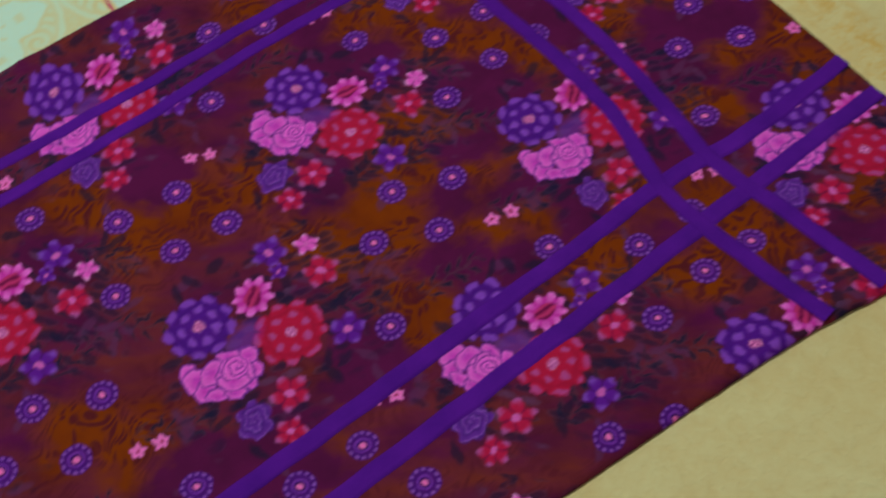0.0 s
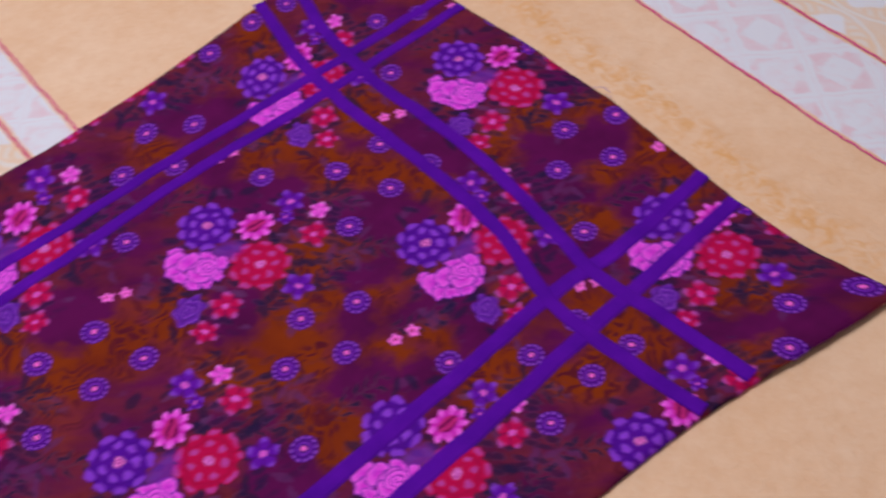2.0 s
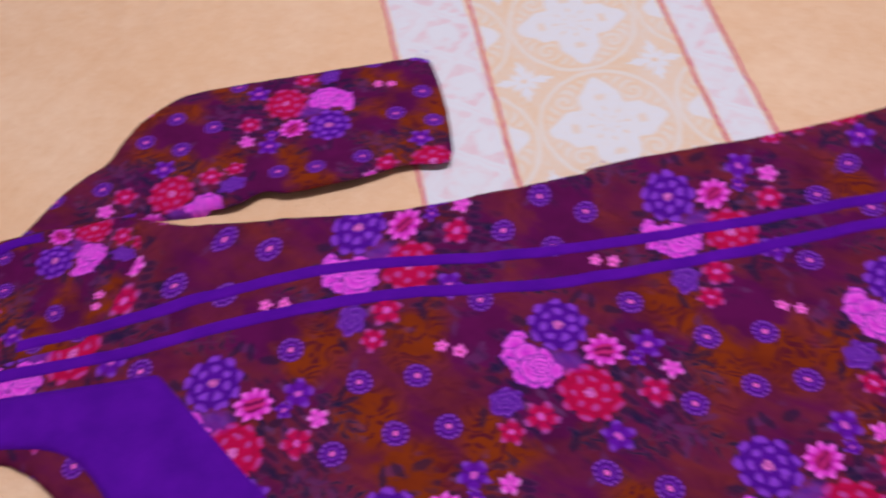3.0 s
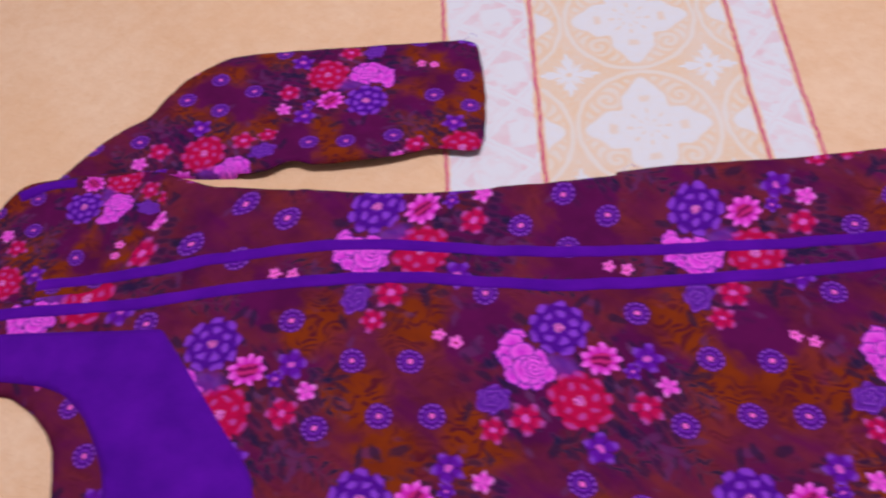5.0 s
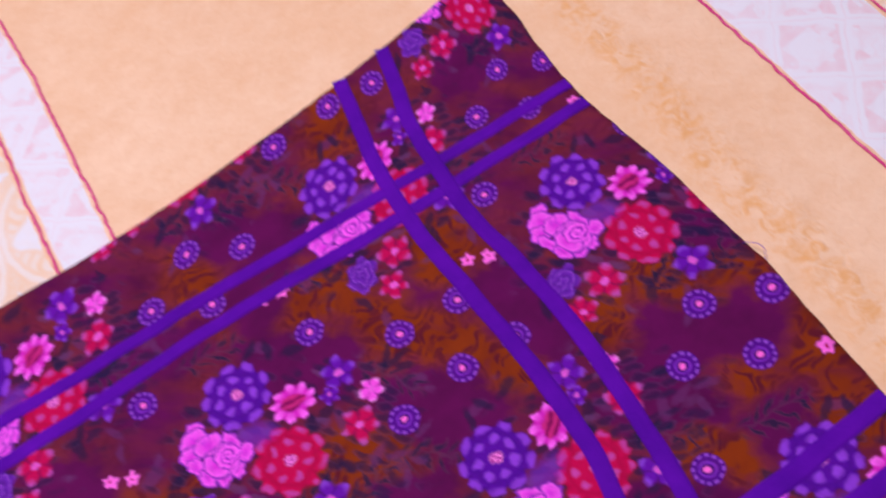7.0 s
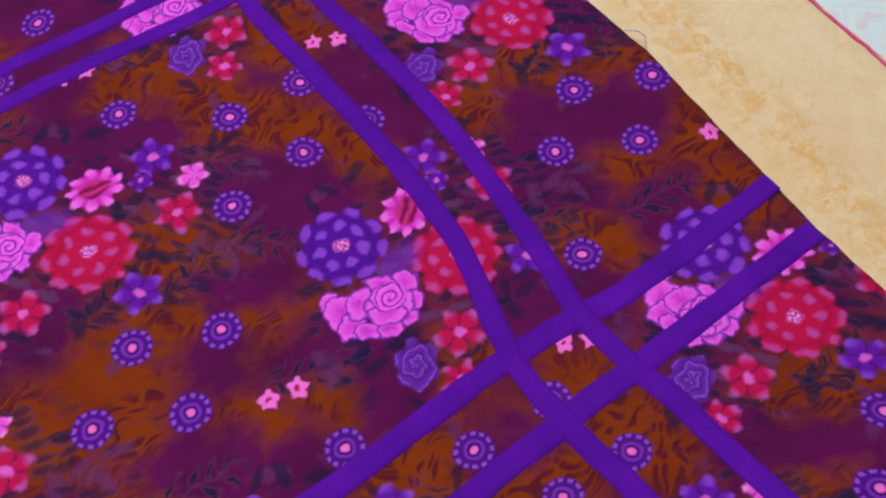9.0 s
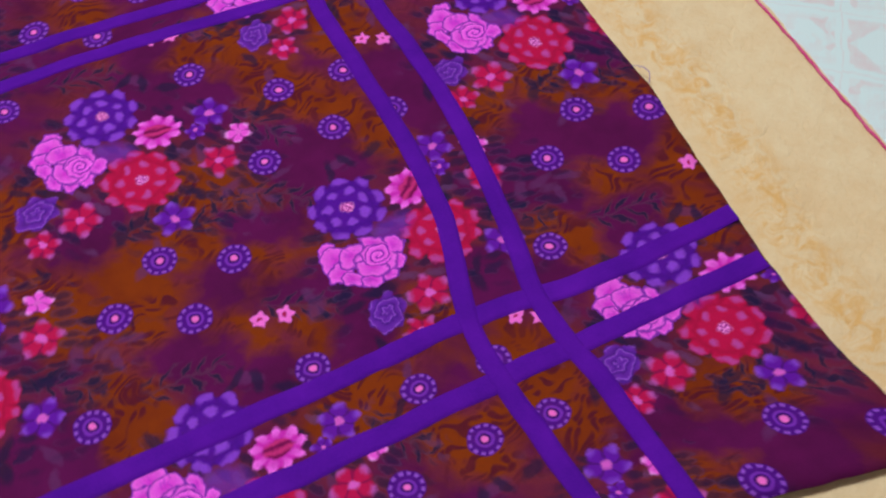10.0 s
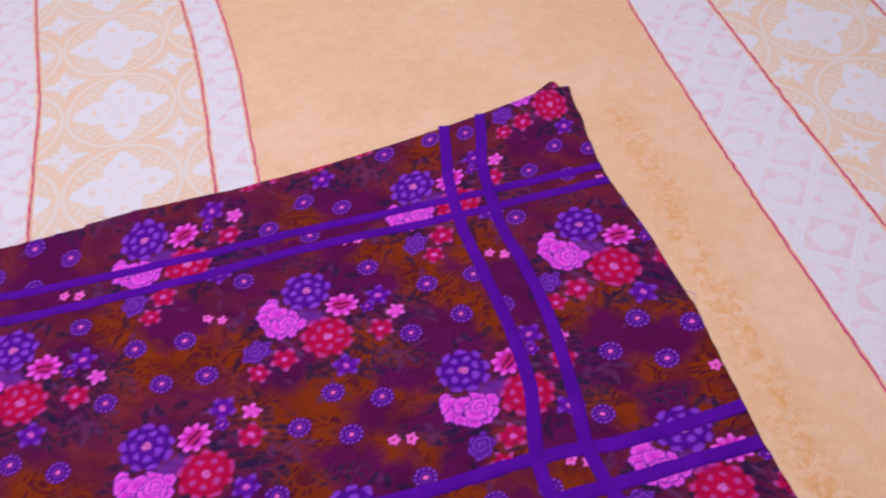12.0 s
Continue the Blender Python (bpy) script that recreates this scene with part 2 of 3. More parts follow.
    body = n.mix(n.m("MULTIPLY", n.below(size, 0.2, 0.12), 0.85), body, srgb(236, 100, 220))
    colour = n.mix(inside, colour, body)

    # a half-open violet bloom drawn in outline
    vec = n.place(q, -60, -65, 17, 13.5, 30)
    size, angle = n.polar(vec)
    bend, _ = n.noise(q, 0.12, 1.0)
    step = n.m("FRACT", n.m("ADD", n.m("MULTIPLY_ADD", size, 2.6, n.m("MULTIPLY", bend, 0.9)), n.m("MULTIPLY_ADD", angle, 1 / math.tau, n.m("MULTIPLY", n.waves(angle, 5), 0.16))))
    body = n.mix(n.m("MULTIPLY_ADD", step, 1.2, -0.3, clamp=True), srgb(84, 26, 148), srgb(122, 44, 188))
    body = n.mix(n.m("MULTIPLY", n.below(step, 0.14, 0.16), 0.85), body, srgb(158, 84, 222))
    colour = n.mix(n.below(size, n.m("MULTIPLY_ADD", n.waves(angle, 6), 0.1, 0.88), 0.12), colour, body)

    # two dahlias
    vec, size, kind = n.nearest([(n.place(q, 0, 0, 26, 26, 10), 0.0), (n.place(q, 10, -66, 26.5, 26.5, 50), 1.0)])
    _, angle = n.polar(vec)
    _, jit = n.noise(q, 0.06, 1.0)
    jx, jy = n.split(jit)
    bsize = n.m("ADD", size, n.m("MULTIPLY_ADD", jx, 0.24, -0.12))
    bangle = n.m("ADD", angle, n.m("MULTIPLY_ADD", jy, 0.6, -0.3))
    inside = n.below(size, n.m("SUBTRACT", 1.0, n.m("MULTIPLY", n.m("POWER", n.m("MULTIPLY_ADD", n.waves(bangle, 9, 1.0), -0.5, 0.5, clamp=True), 2.5), 0.16)), 0.09)
    body = n.mix(kind, srgb(88, 14, 160), srgb(196, 8, 78))
    tips = n.mix(kind, srgb(152, 70, 226), srgb(194, 90, 204))
    fold = n.m("MULTIPLY", n.below(n.m("ABSOLUTE", n.m("SUBTRACT", bsize, 0.66)), 0.05, 0.12), 0.6)
    fold = n.m("MAXIMUM", fold, n.m("MULTIPLY", n.below(n.waves(bangle, 9, 1.0), -0.75, 0.5), n.m("MULTIPLY_ADD", size, 2.5, -1.3, clamp=True)))
    body = n.mix(n.m("MULTIPLY", fold, n.mixf(kind, 0.55, 0.55)), body, n.mix(kind, srgb(46, 6, 110), srgb(120, 2, 44)))
    for radius, count, shift, tall, wide, weight in ((0.50, 7, 0.2, 0.15, 0.16, 0.85), (0.90, 9, 0.659, 0.14, 0.24, 0.75)):
        turn = n.m("SUBTRACT", n.m("FRACT", n.m("MULTIPLY_ADD", bangle, count / math.tau, shift)), 0.5)
        arc = n.m("MULTIPLY", turn, math.tau / count * radius / wide)
        out = n.m("MULTIPLY_ADD", bsize, 1 / tall, -radius / tall)
        blob = n.m("ADD", n.m("MULTIPLY", arc, arc), n.m("MULTIPLY", out, out))
        body = n.mix(n.m("MULTIPLY", n.below(blob, n.mixf(kind, 0.7, 0.35), 0.9), n.mixf(kind, weight, weight * 0.8)), body, tips)
    core, _ = n.noise(mm, 0.6, 1.0)
    body = n.mix(n.below(size, 0.16, 0.08), body, n.mix(n.m("MULTIPLY_ADD", core, 4.0, -1.5, clamp=True), srgb(170, 40, 150), srgb(255, 140, 235)))
    colour = n.mix(inside, colour, body)
    # lighter violet between the dahlias and the rose
    veil = n.below(n.v("LENGTH", n.place(q, -2, -35, 15, 9, -20)), 1.0, 0.8)
    colour = n.mix(n.m("MULTIPLY", veil, 0.45), colour, srgb(128, 48, 210))

    # rose: streaked outer petals, inner rings and a rolled heart, one over the other
    streaks, _ = n.noise(n.place(q, 0, 0, 0.45, 2.6, 10), 0.28, 2.0)
    # (x, y, half width, half height, turn) of the petals round the dahlia's middle, lower ones first
    petals = [(-42, 212, 46, 64, 0), (1, 243, 72, 82, -20), (42, 289, 56, 68, 20), (102, 307, 64, 38, 0), (188, 305, 62, 42, 0), (255, 265, 46, 46, 0), (272, 207, 50, 50, 0), (243, 140, 58, 50, 40),
              (145, 140, 72, 34, 0), (71, 215, 62, 84, 15), (184, 224, 106, 92, 0), (176, 252, 88, 56, 0), (176, 196, 80, 72, 10)]
    for i, (x, y, rx, ry, a) in enumerate(petals):
        at = (0.0432 * x - 0.1675 * y, -0.141 * x - 0.059 * y)
        vec = n.place(q, at[0], at[1], rx * 0.142, ry * 0.142, -73 - a)
        size, angle = n.polar(vec)
        edge = n.m("MULTIPLY_ADD", n.waves(angle, 6 if i < 9 else 4, i * 1.7), 0.05 if i < 9 else 0.025, 0.95)
        body = n.mix(n.m("MULTIPLY_ADD", size, 1.3, -0.1, clamp=True), srgb(222, 50, 220), srgb(255, 104, 248))
        body = n.mix(n.m("MULTIPLY", n.m("MULTIPLY_ADD", streaks, 7.0, -3.7, clamp=True), 0.6 if i < 10 else 0.25), body, srgb(184, 56, 210))
        line = n.m("SUBTRACT", 1.0, n.below(size, n.m("SUBTRACT", edge, 2.0 / (rx + ry) * 8.5), 0.10))
        body = n.mix(n.m("MULTIPLY", line, 0.88), body, srgb(108, 30, 172))
        colour = n.mix(n.below(size, edge, 0.06), colour, body)
    heart = n.place(q, -24.5, -37.5, 9.8, 8.8, -20)
    hr, ha = n.polar(heart)
    bent, _ = n.noise(q, 0.09, 1.0)
    roll = n.m("FRACT", n.m("ADD", n.m("MULTIPLY_ADD", hr, 2.3, n.m("MULTIPLY", bent, 0.5)), n.m("MULTIPLY", ha, -1 / math.tau)))
    body = n.mix(n.m("MULTIPLY_ADD", roll, 1.5, -0.2, clamp=True), srgb(226, 58, 226), srgb(255, 104, 248))
    body = n.mix(n.m("MULTIPLY", n.below(roll, 0.26, 0.2), 0.9), body, srgb(108, 30, 172))
    colour = n.mix(n.below(hr, 1.0, 0.1), colour, body)

    # pink daisy with a dark red heart
    vec = n.place(q, 32, -29, 17.5, 15.2, 0)
    size, angle = n.polar(vec)
    nine = n.waves(angle, 9)
    inside = n.below(size, n.m("MULTIPLY_ADD", nine, 0.11, 0.88), 0.12)
    body = n.mix(n.m("MULTIPLY", n.m("MULTIPLY_ADD", nine, 0.9, 0.75, clamp=True), n.m("MULTIPLY_ADD", size, 2.2, -0.9, clamp=True)), srgb(216, 40, 194), srgb(255, 108, 246))
    heart = n.v("LENGTH", n.place(q, 32, -29, 9.5, 6.2, 5))
    _, hy = n.split(vec)
    core = n.mix(n.m("MULTIPLY_ADD", n.m("SINE", n.m("MULTIPLY", hy, 15.0)), 0.5, 0.5), srgb(208, 44, 130), srgb(120, 8, 84))
    body = n.mix(n.below(heart, 1.0, 0.25), body, core)
    colour = n.mix(inside, colour, body)

    # rosettes
    vec, size, _ = n.nearest([(n.wrapped(calm, x, y, REPEAT_U, REPEAT_V), 0.0) for x, y in ROSETTES])
    _, angle = n.polar(vec)
    twelve = n.waves(angle, 12)
    body = n.mix(n.below(n.m("ABSOLUTE", n.m("SUBTRACT", size, 4.9)), 0.8, 1.0), srgb(82, 14, 138), srgb(126, 46, 190))
    dash = n.m("MULTIPLY", n.below(n.m("ABSOLUTE", n.m("SUBTRACT", size, 9.5)), 1.0, 1.2), n.m("MULTIPLY_ADD", twelve, 1.6, 0.75, clamp=True))
    body = n.mix(n.m("MULTIPLY", dash, 0.9), body, srgb(156, 80, 216))
    body = n.mix(n.below(n.m("ABSOLUTE", n.m("SUBTRACT", size, 3.0)), 0.5, 0.8), body, srgb(56, 10, 100))
    body = n.mix(n.below(size, 2.3, 1.2), body, srgb(255, 110, 220))
    colour = n.mix(n.below(size, 11.1, 1.0), colour, body)

    # pairs of small blossom
    vec, size, _ = n.nearest([(n.wrapped(p, x, y, REPEAT_U, REPEAT_V), 0.0) for x, y in BLOSSOMS])
    _, angle = n.polar(vec)
    inside = n.below(size, n.m("MULTIPLY_ADD", n.waves(angle, 5, 0.6), 1.0, 5.1), 1.4)
    body = n.mix(n.below(size, 1.2, 1.0), srgb(255, 112, 226), srgb(176, 24, 90))
    colour = n.mix(inside, colour, body)

    # ink that took unevenly, faded and worn threads
    blotch, _ = n.noise(mm, 0.17, 3.0, 0.65)
    colour = n.mix(n.m("MULTIPLY_ADD", blotch, 1.3, -0.55, clamp=True), colour, n.mix(0.35, colour, ground))
    wear, _ = n.noise(mm, 0.9, 3.0, 0.7)
    colour = n.mix(n.m("MULTIPLY_ADD", wear, 0.5, -0.17, clamp=True), colour, srgb(30, 8, 30))
    weave, _ = n.noise(n.v("MULTIPLY", mm, (1.0, 0.4, 1.0)), 1.4, 3.0, 0.7)
    n.bump(weave, 0.35, 0.0006)
    return n.done(colour, 0.85, 0.08)


def make_plain_cloth(name, colour, other, size, grain=900.0, strength=0.25, spread=0.5):
    n = Net(name)
    at = n.uv("fabric")
    big, _ = n.noise(at, size, 4.0, 0.6)
    fine, _ = n.noise(at, grain, 3.0, 0.7)
    tone = n.m("ADD", n.m("MULTIPLY_ADD", big, 1.6, -0.55), n.m("MULTIPLY_ADD", fine, spread, -spread / 2), clamp=True)
    n.bump(fine, strength, 0.0008)
    return n.done(n.mix(tone, colour, other), 0.9, 0.1)


def make_peach(name):
    """Brushed cotton, soft and faintly mottled, with a fuzzy nap."""
    n = Net(name)
    at = n.uv("fabric")
    big, _ = n.noise(at, 5.0, 4.0, 0.6)
    mid, _ = n.noise(at, 45.0, 3.0, 0.6)
    nap, _ = n.noise(at, 260.0, 3.0, 0.7)
    tuft, _ = n.noise(at, 120.0, 2.0, 0.6, 0.6)
    nap = n.m("ADD", n.m("MULTIPLY", nap, 0.5), n.m("MULTIPLY", tuft, 0.5))
    tone = n.m("ADD", n.m("ADD", n.m("MULTIPLY_ADD", big, 1.3, -0.65), n.m("MULTIPLY_ADD", mid, 0.9, -0.45)), n.m("MULTIPLY_ADD", nap, 1.1, -0.05), clamp=True)
    colour = n.mix(tone, srgb(230, 187, 145), srgb(244, 214, 181))
    stain, _ = n.noise(at, 2.2, 2.0, 0.6)
    colour = n.mix(n.m("MULTIPLY_ADD", stain, 2.0, -0.9, clamp=True), colour, srgb(238, 194, 148))
    # darker orange strip: shading of the creases painted where the sheet has been gathered
    place = n.v("DOT_PRODUCT", at, (0.793, 0.609, 0))
    along = n.v("DOT_PRODUCT", at, (-0.609, 0.793, 0))
    drift, _ = n.noise(at, 7.0, 1.0)
    swing = n.m("MULTIPLY", n.m("POWER", n.m("MAXIMUM", n.m("SUBTRACT", along, 0.1), 0.0), 1.3), 0.096)
    strip = n.m("ABSOLUTE", n.m("SUBTRACT", n.m("SUBTRACT", place, swing), n.m("MULTIPLY_ADD", drift, 0.04, 0.530)))
    inside = n.m("MULTIPLY", n.below(strip, 0.020, 0.022), n.m("MULTIPLY", n.below(along, 0.70, 0.1), n.m("SUBTRACT", 1.0, n.below(along, 0.06, 0.1))))
    pucker, _ = n.noise(at, 75.0, 3.0, 0.65, 1.0)
    crease_shade = n.m("MULTIPLY", inside, n.m("MULTIPLY_ADD", pucker, 5.0, -2.2, clamp=True))
    colour = n.mix(n.m("MULTIPLY", crease_shade, 0.72), colour, srgb(230, 168, 94))
    relief = n.m("MULTIPLY", n.m("MULTIPLY", pucker, inside), 0.8)
    n.bump(n.m("ADD", n.m("ADD", nap, n.m("MULTIPLY", mid, 0.8)), relief), 0.7, 0.003)
    return n.done(colour, 0.95, 0.05)


def make_gold_print(name):
    """Ogee trellis with white medallions, in a repeat of 146 by 163 mm across and along the band."""
    n = Net(name)
    mm = n.times(n.uv("fabric"), 1000.0)
    _, wob = n.noise(mm, 0.06, 2.0)
    p = n.v("MULTIPLY", n.v("ADD", mm, n.times(n.v("SUBTRACT", wob, (0.5, 0.5, 0.5)), 6.0)), (1, 1, 0))
    wide, high = 146.0, 163.0
    white, gold, pale = srgb(226, 231, 236), srgb(234, 201, 160), srgb(232, 222, 208)
    med = n.wrapped(p, 0.0, 0.0, wide, high)
    size, angle = n.polar(n.v("MULTIPLY", med, (1 / 73.0, 1 / 81.5, 0)))
    flake = n.wrapped(p, 73, 81.5, wide, high)
    fr, fa = n.polar(flake)
    # gold ground with toothed white star flowers between the rings
    lace, _ = n.noise(mm, 0.10, 2.0, 0.5, 1.8)
    scroll = n.below(n.m("ABSOLUTE", n.m("SUBTRACT", lace, 0.5)), 0.02, 0.03)
    colour = n.mix(n.m("MULTIPLY", scroll, 0.4), gold, white)
    star = n.below(fr, n.m("ADD", n.m("MULTIPLY_ADD", n.waves(fa, 4), 6.0, 20.0), n.m("MULTIPLY_ADD", n.waves(fa, 8), 4.0, n.m("MULTIPLY", n.waves(fa, 24), 3.0))), 2.5)
    colour = n.mix(star, colour, white)
    slot = n.m("MULTIPLY", n.below(n.m("ABSOLUTE", n.m("SUBTRACT", fr, 13.0)), 3.5, 2.0), n.m("MULTIPLY_ADD", n.waves(fa, 8, 3.14), 5.0, -4.0, clamp=True))
    colour = n.mix(n.m("MAXIMUM", slot, n.below(fr, 3.2, 1.5)), colour, gold)
    # rings: a white cord in the gold
    band = n.m("ABSOLUTE", n.m("SUBTRACT", size, 0.96))
    colour = n.mix(n.below(band, 0.08, 0.03), colour, gold)
    colour = n.mix(n.below(band, 0.034, 0.03), colour, pale)
    # corners inside a ring: curled tendrils; then the pointed, lobed medallion
    inner = n.below(size, 0.87, 0.03)
    mx, my = n.split(med)
    bend = n.nodes.new("ShaderNodeCombineXYZ")
    n.put(bend.inputs[0], n.m("SUBTRACT", n.m("ABSOLUTE", mx), 37.0))
    n.put(bend.inputs[1], n.m("SUBTRACT", n.m("ABSOLUTE", my), 41.0))
    cr, ca = n.polar(bend.outputs[0])
    curl = n.m("SINE", n.m("MULTIPLY_ADD", cr, 0.62, ca))
    colour = n.mix(inner, colour, n.mix(n.m("MULTIPLY", n.below(curl, 0.1, 0.8), 0.8), gold, pale))
    lobe = n.m("ADD", n.m("MULTIPLY_ADD", n.waves(angle, 4), 0.165, 0.685), n.m("MULTIPLY", n.waves(angle, 12), 0.035))
    rim = n.below(n.m("ABSOLUTE", n.m("SUBTRACT", size, lobe)), 0.03, 0.04)
    colour = n.mix(n.below(size, lobe, 0.03), colour, white)
    colour = n.mix(n.m("MULTIPLY", rim, 0.8), colour, gold)
    for radius, half, count, shift in ((0.13, 0.03, 8, 0.3), (0.26, 0.04, 8, 0.0), (0.48, 0.05, 4, 0.0)):
        marks = n.m("MULTIPLY", n.below(n.m("ABSOLUTE", n.m("SUBTRACT", size, radius)), half, 0.04), n.m("MULTIPLY_ADD", n.waves(angle, count, shift), 5.0, -3.5, clamp=True))
        colour = n.mix(n.m("MULTIPLY", marks, 0.65), colour, gold)
    fade, _ = n.noise(mm, 0.02, 3.0)
    colour = n.mix(n.m("MULTIPLY_ADD", fade, 1.6, -0.4, clamp=True), colour, n.mix(0.55, colour, white))
    patchy, _ = n.noise(mm, 0.13, 3.0, 0.7)
    colour = n.mix(n.m("MULTIPLY_ADD", patchy, 2.2, -0.9, clamp=True), colour, n.mix(0.45, colour, pale))
    weave, _ = n.noise(mm, 0.9, 3.0, 0.7)
    colour = n.mix(n.m("MULTIPLY_ADD", weave, 0.5, -0.2, clamp=True), colour, srgb(212, 210, 214))
    n.bump(weave, 0.25, 0.0006)
    return n.done(colour, 0.9, 0.1)


def make_rose_print(name):
    """Pale rose patchwork: framed squares on their points, with triangles between."""
    n = Net(name)
    mm = n.times(n.uv("fabric"), 1000.0)
    _, wob = n.noise(mm, 0.05, 2.0)
    p = n.v("ADD", mm, n.times(n.v("SUBTRACT", wob, (0.5, 0.5, 0.5)), 7.0))
    p = n.place(p, 0, 0, 1, 1, 37.5)
    white, rose, deep = srgb(226, 231, 237), srgb(228, 219, 225), srgb(228, 198, 206)
    sq = n.wrapped(n.v("MULTIPLY", p, (1, 1, 0)), 0, 0, 62, 62)
    x, y = n.split(sq)
    ax, ay = n.m("ABSOLUTE", x), n.m("ABSOLUTE", y)
    box = n.m("MAXIMUM", ax, ay)
    checker = n.nodes.new("ShaderNodeTexChecker")
    n.put(checker.inputs["Vector"], n.v("ADD", p, (31, 31, 0.5)))
    checker.inputs["Scale"].default_value = 1.0 / 62.0
    blot, _ = n.noise(mm, 0.07, 3.0, 0.6)
    inside = n.mix(n.m("MULTIPLY_ADD", blot, 4.0, -1.7, clamp=True), white, rose)
    tri = n.mix(n.below(n.m("ADD", ax, ay), 24.0, 3.0), n.mix(n.m("MULTIPLY_ADD", blot, 3.0, -1.0, clamp=True), rose, deep), white)
    colour = n.mix(checker.outputs["Fac"], inside, tri)
    colour = n.mix(n.m("MULTIPLY", n.below(n.m("ABSOLUTE", n.m("SUBTRACT", box, 20.0)), 2.0, 2.0), 0.2), colour, deep)
    colour = n.mix(n.below(n.m("ABSOLUTE", n.m("SUBTRACT", box, 28.0)), 2.4, 1.5), colour, white)
    fade, _ = n.noise(mm, 0.012, 2.0)
    colour = n.mix(n.m("MULTIPLY_ADD", fade, 2.0, -0.7, clamp=True), colour, n.mix(0.6, colour, white))
    weave, _ = n.noise(mm, 0.9, 3.0, 0.7)
    colour = n.mix(n.m("MULTIPLY_ADD", weave, 0.5, -0.2, clamp=True), colour, srgb(208, 204, 214))
    n.bump(weave, 0.25, 0.0006)
    return n.done(colour, 0.9, 0.1)


PRINT = make_print("floral_printed_cotton")
VIOLET = make_plain_cloth("violet_cotton", srgb(78, 7, 148), srgb(105, 15, 180), 22.0, 700.0, 0.3, 0.7)
LILAC = make_plain_cloth("lilac_piping", srgb(120, 60, 190), srgb(140, 84, 205), 20.0, 700.0, 0.3, 0.6)
PEACH = make_peach("peach_cotton")
GOLD = make_gold_print("gold_trellis_print")
ROSE = make_rose_print("rose_patchwork_print")
RED = make_plain_cloth("red_stitching", srgb(212, 60, 128), srgb(234, 130, 172), 60.0, 500.0, 0.5, 0.9)
WALL = make_plain_cloth("painted_wall", (0.74, 0.72, 0.74), (0.79, 0.77, 0.79), 1.2, 60.0, 0.1, 0.2)
TILE = make_plain_cloth("floor_stone", (0.35, 0.32, 0.28), (0.45, 0.42, 0.38), 3.0, 80.0, 0.1, 0.3)
TICKING = make_plain_cloth("mattress_ticking", (0.6, 0.58, 0.55), (0.68, 0.66, 0.62), 5.0, 300.0, 0.3, 0.3)
SHADE = bpy.data.materials.new("lamp_diffuser")
SHADE.use_nodes = True
SHADE.node_tree.nodes["Principled BSDF"].inputs["Emission Color"].default_value = (1, 0.97, 0.93, 1)
SHADE.node_tree.nodes["Principled BSDF"].inputs["Emission Strength"].default_value = 1.6


# ---- shapes ----
def mesh_object(name, verts, faces, material, parent=None, uvs=None, smooth=True, label=""):
    me = bpy.data.meshes.new(name)
    me.from_pydata([tuple(map(float, p)) for p in verts], [], [tuple(map(int, f)) for f in faces])
    me.materials.append(material)
    layer = me.uv_layers.new(name="fabric")
    at = np.array(uvs if uvs is not None else [(p[0] + p[2] * 0.37, p[1] + p[2] * 0.61) for p in verts], dtype=np.float32)
    loops = np.zeros(len(me.loops), dtype=np.int32)
    me.loops.foreach_get("vertex_index", loops)
    layer.data.foreach_set("uv", at[loops].ravel())
    me.polygons.foreach_set("use_smooth", [smooth] * len(me.polygons))
    me.update()
    ob = new(name, me)
    ob.parent = parent
    if label:
        tagged(ob, label)
    return ob


def smooth_line(knots, step):
    """A Catmull-Rom line through knots, at even steps."""
    k = np.array(knots, dtype=float)
    k = np.vstack([2 * k[0] - k[1], k, 2 * k[-1] - k[-2]])
    out = []
    for i in range(1, len(k) - 2):
        a, b, c, d = k[i - 1], k[i], k[i + 1], k[i + 2]
        count = max(2, int(np.linalg.norm(c - b) / (step / 4)))
        for t in np.arange(count) / count:
            out.append(0.5 * (2 * b + (c - a) * t + (2 * a - 5 * b + 4 * c - d) * t ** 2 + (3 * b - a - 3 * c + d) * t ** 3))
    out.append(k[-2])
    out = np.array(out)
    run = np.concatenate([[0], np.cumsum(np.linalg.norm(np.diff(out, axis=0), axis=1))])
    at = np.linspace(0, run[-1], max(2, int(run[-1] / step) + 1))
    return np.stack([np.interp(at, run, out[:, j]) for j in range(out.shape[1])], axis=1)


def edge_distance(points, ring):
    """Distance of each point to a closed ring, and whether it lies inside."""
    best = np.full(len(points), 1e9)
    inside = np.zeros(len(points), bool)
    for a, b in zip(ring, np.roll(ring, -1, axis=0)):
        ab = b - a
        t = np.clip(((points - a) @ ab) / max(ab @ ab, 1e-12), 0, 1)
        best = np.minimum(best, np.linalg.norm(points - a - t[:, None] * ab, axis=1))
        if a[1] != b[1]:
            cross = (points[:, 1] < a[1]) != (points[:, 1] < b[1])
            inside ^= cross & (points[:, 0] < (b[0] - a[0]) * (points[:, 1] - a[1]) / (b[1] - a[1]) + a[0])
    return best, inside


def edge_turn(ring):
    """Twice the signed area of a ring."""
    nxt = np.roll(ring, -1, axis=0)
    return float(np.sum(ring[:, 0] * nxt[:, 1] - ring[:, 1] * nxt[:, 0]))


